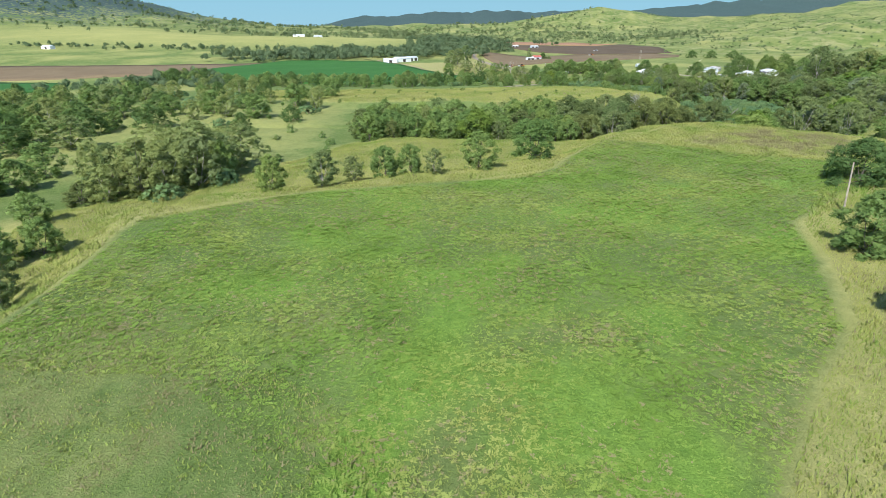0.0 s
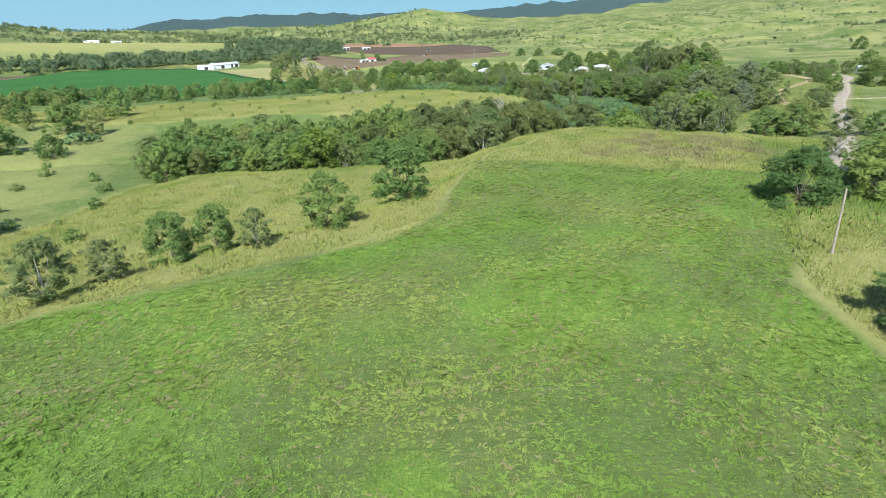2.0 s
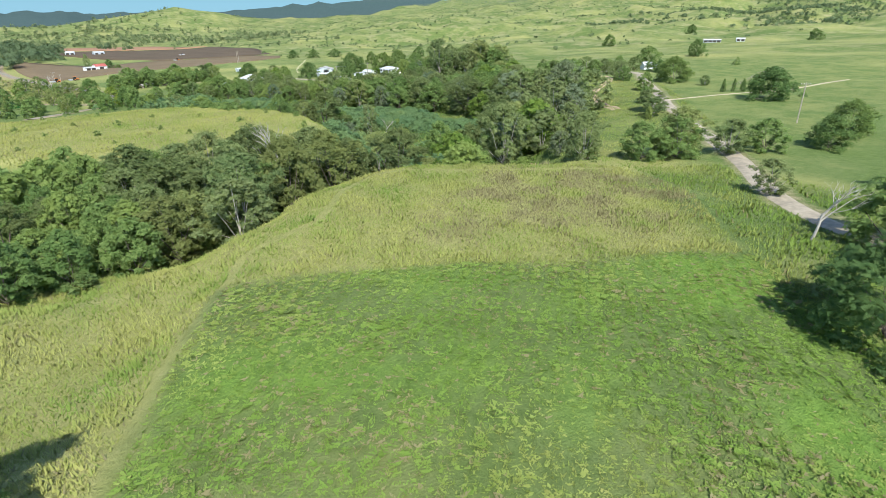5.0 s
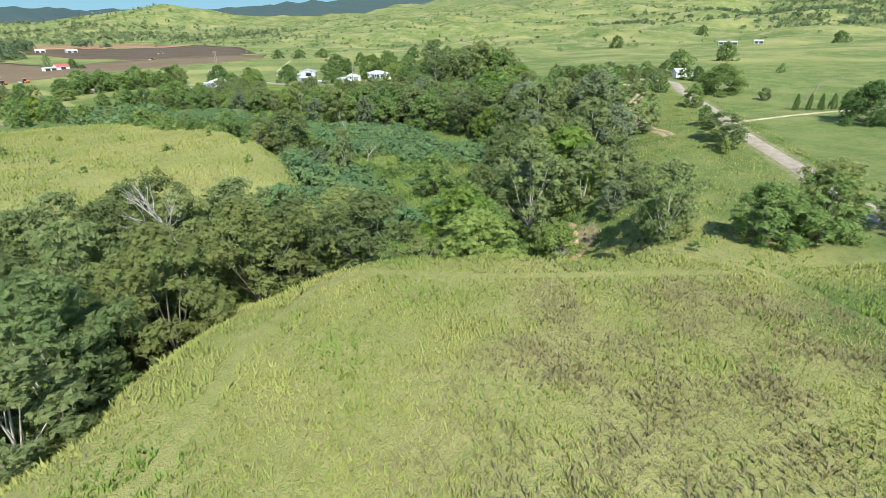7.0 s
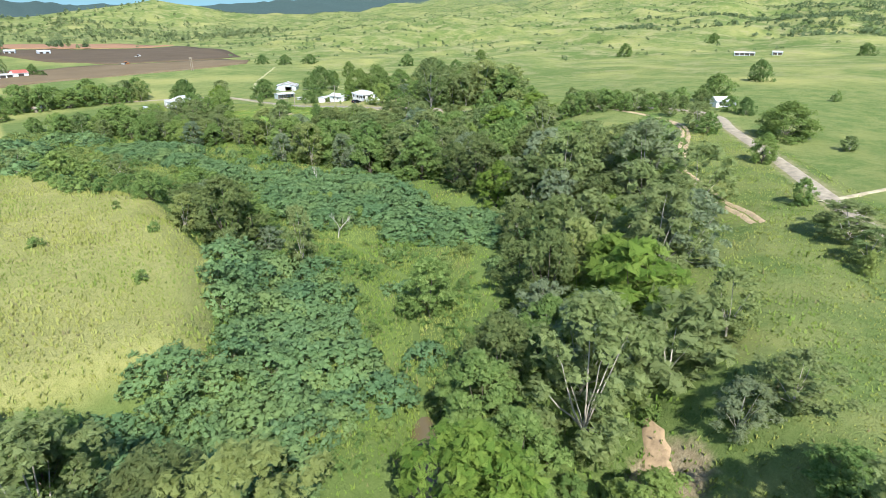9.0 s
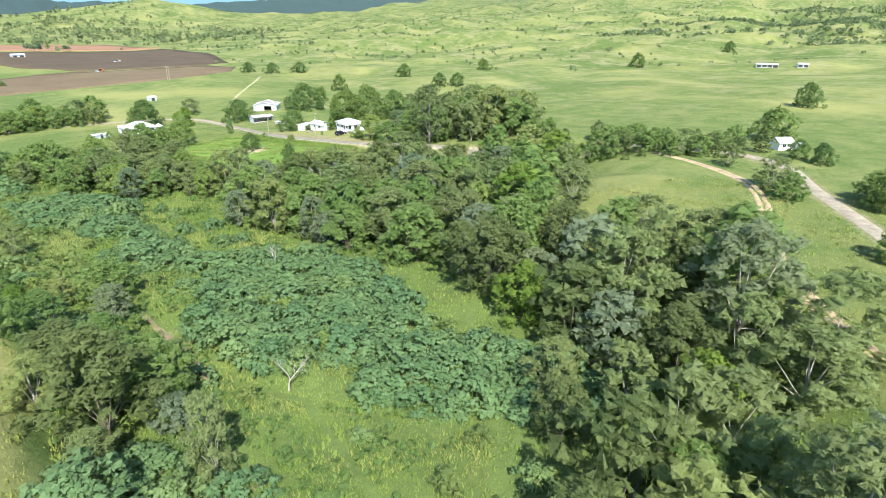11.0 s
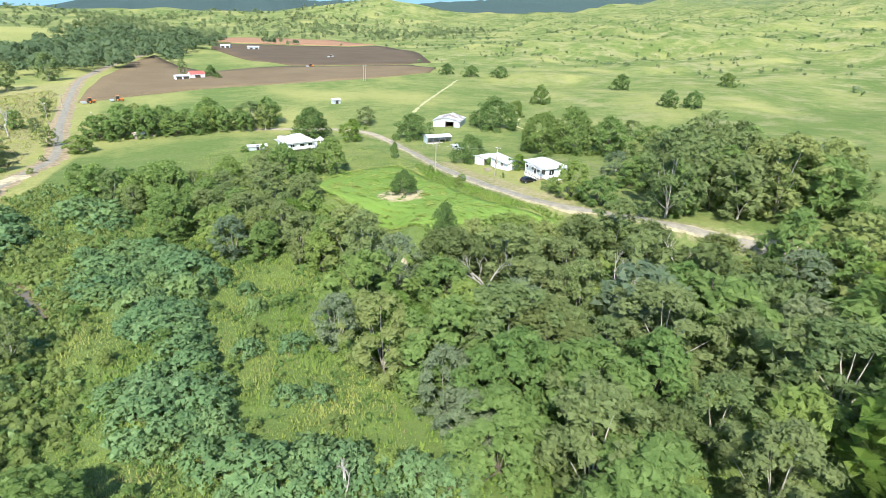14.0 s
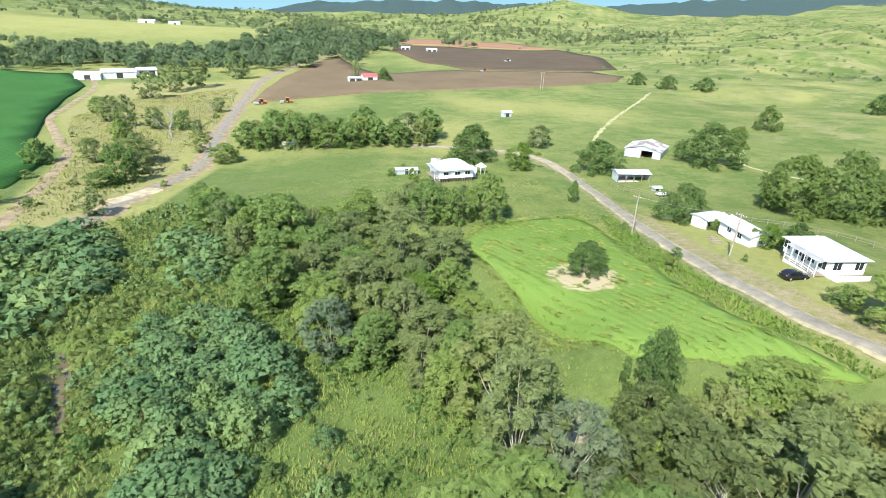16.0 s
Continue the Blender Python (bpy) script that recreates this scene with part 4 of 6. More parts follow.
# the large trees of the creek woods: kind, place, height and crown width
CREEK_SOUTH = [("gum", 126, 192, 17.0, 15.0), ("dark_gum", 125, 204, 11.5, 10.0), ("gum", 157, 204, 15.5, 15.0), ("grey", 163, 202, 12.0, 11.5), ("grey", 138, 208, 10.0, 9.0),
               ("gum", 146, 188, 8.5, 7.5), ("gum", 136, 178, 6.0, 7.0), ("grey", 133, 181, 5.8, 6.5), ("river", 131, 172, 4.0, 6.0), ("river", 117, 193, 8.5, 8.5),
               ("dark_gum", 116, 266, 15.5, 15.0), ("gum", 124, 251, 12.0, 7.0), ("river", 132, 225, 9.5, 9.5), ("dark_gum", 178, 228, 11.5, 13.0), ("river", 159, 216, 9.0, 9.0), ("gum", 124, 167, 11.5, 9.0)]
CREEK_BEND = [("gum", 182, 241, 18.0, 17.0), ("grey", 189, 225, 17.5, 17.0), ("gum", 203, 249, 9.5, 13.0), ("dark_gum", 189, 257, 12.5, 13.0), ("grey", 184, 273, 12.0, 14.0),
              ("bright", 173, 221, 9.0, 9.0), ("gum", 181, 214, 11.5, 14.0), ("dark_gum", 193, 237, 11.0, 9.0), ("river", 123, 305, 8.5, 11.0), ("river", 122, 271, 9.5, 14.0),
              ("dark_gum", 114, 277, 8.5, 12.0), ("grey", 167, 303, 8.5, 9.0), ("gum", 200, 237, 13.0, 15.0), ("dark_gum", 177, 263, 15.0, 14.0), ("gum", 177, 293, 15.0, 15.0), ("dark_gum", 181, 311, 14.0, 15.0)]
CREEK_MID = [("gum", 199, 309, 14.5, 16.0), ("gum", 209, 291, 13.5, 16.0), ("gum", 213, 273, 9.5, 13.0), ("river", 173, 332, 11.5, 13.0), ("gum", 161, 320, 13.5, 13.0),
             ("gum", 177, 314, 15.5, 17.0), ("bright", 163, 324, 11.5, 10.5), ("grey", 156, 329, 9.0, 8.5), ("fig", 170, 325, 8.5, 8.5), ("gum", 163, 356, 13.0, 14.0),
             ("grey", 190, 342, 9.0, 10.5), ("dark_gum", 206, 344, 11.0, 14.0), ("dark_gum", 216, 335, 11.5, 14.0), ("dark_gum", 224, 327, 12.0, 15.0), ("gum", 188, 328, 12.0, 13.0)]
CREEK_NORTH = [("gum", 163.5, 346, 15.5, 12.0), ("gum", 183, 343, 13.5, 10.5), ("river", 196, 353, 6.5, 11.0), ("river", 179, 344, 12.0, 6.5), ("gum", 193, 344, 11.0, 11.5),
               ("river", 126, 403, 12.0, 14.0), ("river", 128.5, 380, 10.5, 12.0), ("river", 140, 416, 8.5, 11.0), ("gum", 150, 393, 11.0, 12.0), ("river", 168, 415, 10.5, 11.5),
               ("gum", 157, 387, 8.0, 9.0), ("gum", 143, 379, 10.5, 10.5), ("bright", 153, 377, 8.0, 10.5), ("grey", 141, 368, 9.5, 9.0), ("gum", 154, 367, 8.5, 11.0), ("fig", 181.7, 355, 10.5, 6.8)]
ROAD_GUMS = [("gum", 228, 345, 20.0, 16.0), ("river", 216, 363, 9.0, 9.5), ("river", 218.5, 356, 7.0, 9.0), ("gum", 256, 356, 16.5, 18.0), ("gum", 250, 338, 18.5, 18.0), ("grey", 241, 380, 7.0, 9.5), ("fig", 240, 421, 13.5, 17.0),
             ("fig", 250, 416, 15.0, 18.0), ("river", 260, 412, 13.0, 16.0), ("river", 270, 403, 11.0, 14.0), ("river", 128.5, 156.5, 7.5, 10.0), ("gum", 135.5, 153, 10.0, 10.0)]
BENCH_GUMS = [("gum", 62, 199, 15.0, 12.0), ("gum", 57.5, 182, 15.0, 12.5), ("dark_gum", 54, 200, 13.0, 15.0), ("river", 83, 217, 9.5, 9.5), ("dark_gum", 68, 192, 8.0, 9.0), ("dark_gum", 63, 187, 10.0, 10.0)]
LEFT_GUMS = [("gum", -68, 117, 14.0, 14.0), ("gum", -60, 128, 16.0, 15.0), ("gum", -62, 118, 13.0, 12.0), ("dark_gum", -76, 122, 12.0, 12.0), ("gum", -118, 171, 11.0, 14.0), ("castor", -51, 123, 3.5, 7.0), ("river", -142, 175, 12.0, 14.0),
             ("river", -100, 123, 8.0, 9.0), ("river", -77, 96, 6.5, 8.0), ("dark_gum", -80, 114, 5.0, 10.0), ("gum", -149, 249, 13.0, 14.0), ("gum", -149, 207, 12.0, 13.0), ("gum", -60, 65, 8.0, 6.0), ("river", -65, 81, 6.5, 7.0)]
WEST_GUMS = [("river", 72, 446, 11.0, 10.0), ("gum", 66, 469, 9.0, 13.0), ("river", 69, 441, 4.5, 9.0), ("gum", 21.6, 535, 11.0, 13.0), ("gum", 10, 628, 16.0, 16.0), ("gum", 16, 645, 17.0, 18.0), ("gum", 27, 686, 18.0, 17.0),
             ("river", 6, 557, 7.5, 11.0), ("gum", 34, 524, 13.0, 10.0), ("gum", 8, 600, 14.0, 15.0), ("gum", 105, 700, 14.0, 6.0), ("fig", 123, 708, 8.0, 11.0), ("fig", 128, 694, 3.5, 7.0)]
TAKEN += [(128, 184, 9.0), (124, 177, 5.0), (152, 397, 7.0), (172, 352, 5.0), (177, 365, 6.0), (145, 352, 13.0), (140, 362, 9.0)]
for _group in (PADDOCK, RIGHT, ROADSIDE, PASTURE, HOMESTEAD, HOUSE_BACK, WEST_ROAD, SNAGS, CREEK_SOUTH, CREEK_BEND, CREEK_MID, CREEK_NORTH, ROAD_GUMS, BENCH_GUMS, LEFT_GUMS, WEST_GUMS):
    for _k, _x, _y, _h, _w in _group:
        plant(_k, _x, _y, _h, _w)

# ---- woods along the creek ----
ROW_NEAR = [(-30, 184), (0, 179), (30, 172), (56, 177), (72, 193), (80, 196), (70, 215), (45, 232), (20, 222), (-30, 226)]
GUM_LEFT = [(46, 174), (58, 177), (72, 191), (92, 187), (100, 184), (96, 196), (84, 215), (66, 222), (46, 215)]
GROVE = [(100, 183), (113, 172), (126, 174), (138, 191), (160, 206), (188, 212), (203, 234), (194, 262), (206, 285), (240, 293), (262, 311), (225, 333), (201, 352),
         (180, 350), (167, 350), (160, 345), (153, 330), (160, 318), (168, 300), (174, 286), (178, 268), (172, 250), (158, 232), (140, 214), (124, 205), (112, 196)]
ROW_MID = [(104, 418), (120, 396), (134, 377), (148, 362), (158, 352), (166, 366), (160, 382), (146, 390), (142, 404), (150, 410), (160, 411), (166, 416), (160, 420), (145, 414), (122, 414), (108, 422)]
LOW_LEFT = [(-60, 110), (-52, 120), (-56, 150), (-74, 164), (-84, 132), (-80, 112)]
FAR_LEFT = [(-120, 60), (-90, 90), (-120, 150), (-130, 230), (-240, 260), (-330, 200), (-260, 60)]
BEND_FAR = [(60, 352), (84, 338), (100, 322), (110, 300), (118, 330), (104, 350), (92, 372), (78, 392), (60, 392), (0, 412), (-60, 420), (-120, 440), (-160, 430), (-60, 392), (0, 372)]
CROP_EDGE = [(-230, 470), (-120, 430), (-60, 424), (0, 414), (40, 410), (60, 420), (40, 436), (-60, 442), (-190, 482), (-250, 560), (-270, 540)]
FLAT_WEST = [(96, 300), (112, 286), (126, 292), (116, 330), (104, 352), (88, 382), (72, 396), (66, 388), (84, 358)]
for _k, _x, _y, _h, _w in (("snag", 104, 187, 6.0, 5.0), ("snag", 112, 181, 5.0, 5.0), ("snag", 98, 190, 6.0, 5.0), ("snag", 119, 180, 5.0, 4.0)):
    plant(_k, _x, _y, _h, _w)
stand([(96, 184), (112, 173), (126, 175), (136, 189), (120, 198), (102, 196)], 4.4, [("river", 3), ("green_shrub", 4), ("gum", 1), ("shrub", 2)], (4.5, 7.5))
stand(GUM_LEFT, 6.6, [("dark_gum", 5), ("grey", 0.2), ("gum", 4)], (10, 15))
stand(ROW_NEAR, 5.4, [("dark_gum", 1), ("river", 7), ("gum", 1)], (5.5, 11))
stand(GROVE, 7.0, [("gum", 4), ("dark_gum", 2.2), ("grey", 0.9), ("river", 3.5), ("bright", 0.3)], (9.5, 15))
stand(ROW_MID, 5.2, [("gum", 4), ("river", 6), ("bright", 0.6)], (6.5, 10.5))
stand([(92, 488), (120, 490), (156, 497), (156, 512), (120, 506), (92, 500)], 7.0, [("river", 6), ("gum", 3)], (8, 13))
stand([(-100, 205), (-60, 225), (-60, 300), (-150, 345), (-320, 340), (-320, 220)], 13, [("gum", 3), ("river", 4), ("fig", 2), ("castor", 2)], (6, 11))
stand(LOW_LEFT, 8.0, [("gum", 6), ("river", 2), ("castor", 1.5)], (8, 13))
stand(FAR_LEFT, 15, [("gum", 4), ("river", 4), ("fig", 2)], (5, 10))
stand(CROP_EDGE, 9.0, [("river", 4), ("fig", 3), ("gum", 2)], (6, 10))
stand(BEND_FAR, 8.5, [("river", 5), ("gum", 3), ("castor", 4), ("green_shrub", 4)], (6, 9.5))

EAST_BANK = [(118, 161), (128, 158), (138, 174), (150, 192), (142, 197), (132, 186), (122, 172)]
BEHIND_HOUSE = [(232, 346), (262, 330), (286, 352), (276, 378), (250, 380), (238, 368)]
ROAD_BEND = [(252, 286), (270, 276), (276, 262), (290, 262), (292, 284), (280, 304), (262, 322), (252, 312)]
plant("river", 129, 171, 4.6, 5.6)
stand(EAST_BANK, 11.0, [("shrub", 1)], (3, 5))
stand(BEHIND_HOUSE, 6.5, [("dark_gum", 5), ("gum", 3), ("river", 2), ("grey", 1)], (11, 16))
stand(ROAD_BEND, 5.5, [("river", 4), ("dark_gum", 4), ("shrub", 3)], (5, 8))
for _p in (GUM_LEFT, GROVE, ROW_NEAR, LOW_LEFT, ROW_MID):
    stand(_p, 4.8, [("green_shrub", 5), ("shrub", 4), ("bright", 0.15)], (6, 12), 1500)
stand(DRY_FLAT, 15, [("shrub", 3), ("green_shrub", 2)], (3, 6), 900)

NEAR_LEFT = [(-57, 52), (-62, 76), (-72, 94), (-92, 98), (-100, 60), (-70, 38)]
stand(NEAR_LEFT, 12.0, [("dark_gum", 4), ("river", 3), ("shrub", 4)], (6, 10))
stand([(-100, 100), (-104, 190), (-150, 240), (-190, 190), (-150, 90)], 15, [("gum", 3), ("river", 3), ("shrub", 5), ("green_shrub", 4)], (5, 10))
stand([(-30, 125), (-34, 175), (-60, 225), (-62, 135)], 11, [("shrub", 3), ("green_shrub", 3), ("river", 0.5)], (4, 8))

# ---- castor thickets and bushes on the creek flat ----
for _x, _y, _h, _w in ((148, 318, 2.6, 4.6), (152, 317, 2.4, 3.8), (139.5, 314.5, 3.2, 6.0), (143.3, 350, 2.6, 3.2), (134, 350.5, 4.6, 7.6), (144.5, 342, 2.6, 4.2), (143, 330, 2.6, 5.0), (150, 330, 2.8, 5.0)):
    plant("castor", _x, _y, _h, _w)
CASTOR_NEAR = [(83, 220), (92, 222), (101, 226), (107, 246), (118, 262), (126, 250), (120, 228), (114, 211), (105, 209), (99, 204), (84, 215)]
CASTOR_MID = [(133, 285), (144, 308), (163, 301), (164, 280), (163, 264), (158, 256), (138, 265)]
CASTOR_LOW = [(145, 255), (156, 259), (168, 247), (174, 234), (168, 228), (151, 242)]
CASTOR_FAR = [(113, 373), (118, 379), (127, 373), (133, 367), (138, 362), (139, 355), (137, 349), (133, 346), (136, 340), (126, 340), (123, 350), (118, 355)]
CASTOR_UP = [(129, 346), (134, 344), (139, 318), (138, 308), (131, 312), (131, 328)]
CASTOR_BEND = [(71, 403), (79, 409), (89, 410), (96, 397), (100, 384), (96, 378), (98, 371), (90, 366), (80, 384)]
CASTOR_GAP = [(101, 408), (106, 412), (116, 397), (117, 389), (110, 391)]
for _p in (CASTOR_NEAR, CASTOR_MID, CASTOR_FAR, CASTOR_LOW, CASTOR_UP, CASTOR_BEND, CASTOR_GAP):
    stand(_p, 3.1, [("castor", 14), ("green_shrub", 1)], (5.5, 11.5), 2600)
WEST_TREES = [(112, 250), (126, 262), (127, 292), (118, 310), (108, 290)]
stand(WEST_TREES, 9.0, [("river", 4), ("gum", 3), ("grey", 1)], (5, 8))
stand(FLAT_WEST, 3.6, [("green_shrub", 4), ("shrub", 3), ("castor", 0.6), ("bright", 0.2)], (5, 10))
stand([(100, 205), (140, 205), (165, 250), (150, 330), (150, 372), (112, 410), (100, 400), (110, 350), (118, 300), (112, 250)], 7.0,
      [("green_shrub", 4), ("shrub", 3), ("castor", 2)], (4, 9))
stand([(60, 400), (96, 430), (92, 446), (60, 560), (40, 560), (20, 500), (40, 440)], 17, [("gum", 2), ("river", 2), ("shrub", 6)], (5, 9))
for _x, _y in ((236, 192), (238.5, 189.5), (241, 187), (245, 185.5), (249, 184), (253.5, 182), (258, 180)):
    plant("fig", _x, _y, 4.6, 1.9, "slim dark columnar tree in a drive row", "columnar trees beside the drive")
join_far()

# ---- grass tufts: far too many to count ----
def tufts(name, poly, density, tall, hue, label, brown=0.0, keep_off=(), cards=2, wide=0.4, seed=1, patch=30.0, lean=0.35, thin=0.2, material="tuft", rows=0.0, browner=None, way=(-0.61, 0.79)):
    """Crossed sprays of grass inside an outline; hue 0 green to 1 straw, in patches."""
    rng = np.random.default_rng(seed)
    xs, ys = [p[0] for p in poly], [p[1] for p in poly]
    n = int((max(xs) - min(xs)) * (max(ys) - min(ys)) * density)
    x, y = rng.uniform(min(xs), max(xs), n), rng.uniform(min(ys), max(ys), n)
    u = (way[0] * x + way[1] * y) / 1.5
    off = (u - np.round(u)) * 1.5 * rows * step(15, 45, x)
    x, y = x - way[0] * off, y - way[1] * off
    ok = inside(poly, x, y) > 0
    for q in keep_off:
        ok &= inside(q, x, y) < 0
    for line, w in ((EDGE_TRACK, 0.6), (ROAD_MAIN, 3.4), (ROAD_WEST, 3.4), (CREEK, 0.5)):
        ok &= beside(line, x, y) > w
    ok &= np.hypot((x - 94) / 1.4, y - 88) > 6.6
    ok &= rng.uniform(0, 1, n) < 0.72 + thin * wave(x, y, patch * 0.4, seed)
    x, y = x[ok], y[ok]
    n = len(x)
    size = rng.uniform(0.6, 1.35, n) * (1 + 0.3 * wave(x, y, patch * 0.5, seed + 3))
    i = np.repeat(np.arange(n), cards)
    m = len(i)
    a = rng.uniform(0, 6.283, m)
    out = np.stack([np.cos(a), np.sin(a), np.zeros(m)], -1)
    side = np.stack([-np.sin(a), np.cos(a), np.zeros(m)], -1)
    foot = np.stack([x, y, sheet(x, y) - 0.04], -1)[i]
    h = (rng.uniform(*tall, m) * size[i])[:, None]
    w = (wide * size[i] * rng.uniform(0.7, 1.3, m))[:, None]
    top = foot + out * h * rng.uniform(0.2, 1.0, m)[:, None] * 2 * lean + np.array([0, 0, 1.0]) * h
    if material == "tuft":       # upright blades; herbs are leafy sprays
        co = np.stack([foot + side * w, foot - side * w, top], 1).reshape(-1, 3)
    else:
        co = np.stack([foot, top + side * w * 0.95, top - side * w * 0.95], 1).reshape(-1, 3)
    me = mesh_of(name, co, np.arange(len(co)).reshape(-1, 3), M[material])
    face_out(me, np.repeat(np.tile([0.0, -0.25, 1.0], (m, 1)) + out * 0.25, 3, 0))
    tone = np.clip(rng.uniform(0, 1, n) * 0.45 + 0.28 + 0.30 * wave(x, y, patch * 0.3, seed + 6), 0, 1)
    h_ = np.clip(hue + 0.40 * wave(x, y, patch, seed + 1) + rng.normal(0, 0.13, n), 0, 1)
    if browner:
        brown = brown * (0.35 + 6.0 * step(-9, 5, inside(browner, x, y)))
    b_ = (rng.uniform(0, 1, n) < np.clip(brown * (1 + 1.5 * wave(x, y, patch * 0.7, seed + 2)), 0, 1)) * 1.0
    for key, v in (("tone", np.repeat(tone[i], 3)), ("hue", np.repeat(h_[i], 3)), ("brown", np.repeat(b_[i], 3)), ("up", np.tile([0.0, 1.0, 1.0], m))):
        me.attributes.new(key, "FLOAT", "POINT").data.foreach_set("value", v.astype(np.float32))
    return tagged(new(name, me), label, "grass", kind="stuff")


FLAT = [(100, 226), (101, 207), (114, 200), (126, 208), (140, 222), (150, 236), (160, 250), (160, 300), (162, 330), (160, 350), (152, 370), (138, 384), (118, 404), (106, 420), (92, 422), (80, 412),
        (76, 392), (86, 358), (100, 322), (112, 288), (110, 252)]
BENCH_DRY = [(-62, 50), (-44, 46), (-40, 76), (0, 94), (36, 110), (56, 134), (90, 119), (112, 137), (118, 154), (112, 169), (100, 183), (72, 190), (44, 178), (-30, 180), (-62, 128), (-84, 104)]
BENCH_RIGHT = [(10, 0), (22, 26), (34, 40), (44, 50), (52, 66), (58, 82), (70, 93), (84, 97), (84, 60), (70, 10)]
STUBBLE = [(-46, 8), (-46, 46), (-38, 51), (-24, 46), (-10, 37), (-8, 22), (2, 8)]
tufts("weeds", [(x, max(y, 8)) for x, y in GREEN], 14.0, (0.07, 0.20), 0.12, "leafy bright-green weeds and low grass on the paddock", 0.12, ([(-40, 10), (-40, 40), (-24, 40), (-13, 30), (-6, 10)],), 2, 0.33, 1, 34, 0.7, 0.25, "herb", 0.22)
tufts("tall_grass", BENCH_DRY, 19.0, (0.22, 0.52), 0.66, "tall straw and olive seeding grass on the bench", 0.12, (GREEN,), 2, 0.06, 2, 17, 0.5, 0.12, browner=[(72, 150), (84, 140), (94, 134), (114, 142), (111, 153), (97, 163), (86, 158)])
tufts("verge_grass", BENCH_RIGHT, 17.0, (0.2, 0.5), 0.68, "straw-dry grass along the paddock edge", 0.12, (GREEN,), 2, 0.06, 3, 22, 0.3, 0.12)
tufts("dry_grass", DRY_FLAT, 4.6, (0.25, 0.6), 0.78, "pale dry grass on the creek bend", 0.05, (), 2, 0.11, 4, 40, 0.3, 0.12)
tufts("flat_grass", LOW[:38], 2.6, (0.3, 0.6), 0.20, "rank green grass on the creek flat", 0.06, ([(-500, 0), (40, 0), (40, 420), (-500, 420)], FLAT), 2, 0.14, 5, 24, 0.35)
tufts("flat_grass", FLAT, 11.0, (0.25, 0.65), 0.34, "tall lush yellow-green grass between castor bushes", 0.06, (), 2, 0.07, 15, 24, 0.4)
tufts("pasture_grass", [(128, 176), (113, 171), (119, 153), (124, 150), (170, 160), (260, 232), (250, 262), (200, 284), (190, 262), (195, 236), (180, 212), (150, 196)], 4.0, (0.18, 0.4), 0.55,
      "yellow-green pasture grass beside the gravel road", 0.03, (), 2, 0.11, 6, 24, 0.4)
tufts("road_grass", [(168, 366), (204, 356), (212, 362), (196, 420), (180, 470), (150, 470), (110, 440), (100, 425), (146, 416), (150, 394)], 4.0, (0.12, 0.28), 0.45,
      "green pasture grass round the homestead", 0.03, (CROP_NEAR, YARD), 2, 0.11, 7, 24, 0.4)
HEDGE = [(212.5, 353.5), (207.8, 360), (204.2, 367), (200.6, 380), (199, 395), (198, 417), (194.5, 420), (192.5, 404), (192.5, 390), (194, 378), (198, 366), (207, 354.5)]
tufts("verge_hedge", HEDGE, 10.0, (0.3, 0.7), 0.02,
      "rank dark-green growth between crop and road", 0.0, (), 2, 0.14, 8, 24, 0.4)
ISLAND = [(180.5 + 4.4 * math.cos(a) * (1 + 0.15 * math.sin(3 * a)), 382.5 + 4.2 * math.sin(a)) for a in np.linspace(0, 6.2, 20)]
tufts("crop_leaves", [(160, 401), (165, 411), (174, 415.5), (181, 418), (190, 420), (192, 410), (193, 396), (194, 380), (197, 368), (201, 360.5), (207, 353.6), (190, 358), (180, 359), (173, 367), (169, 375), (164.5, 386), (161.5, 394)], 10.0, (0.14, 0.36), 0.36,
      "low bright-green leaves of the young crop", 0.02, (ISLAND,), 2, 0.42, 9, 13, 0.5, 0.3, "herb", 0.5, way=(0.85, 0.53))
tufts("stubble", STUBBLE, 20.0, (0.10, 0.26), 0.45,
      "dull brown and olive stubble on the paddock", 0.45, (), 2, 0.055, 10, 16, 0.5, 0.4)
tufts("slope_grass", [(84, 112), (92, 120), (112, 136), (119, 153), (134, 143), (128, 112), (104, 86), (72, 90), (60, 84), (72, 100)], 9.0, (0.25, 0.6), 0.25,
      "fresh green grass between paddock and road", 0.03, (), 2, 0.08, 13, 24, 0.4)
tufts("west_grass", [(70, 410), (79, 430), (74, 482), (66, 540), (48, 620), (40, 640), (0, 600), (0, 545), (36, 478), (60, 420)], 1.6, (0.35, 0.7), 0.75,
      "dry straw grass between crop and road", 0.35, (), 2, 0.18, 11, 20, 0.4)


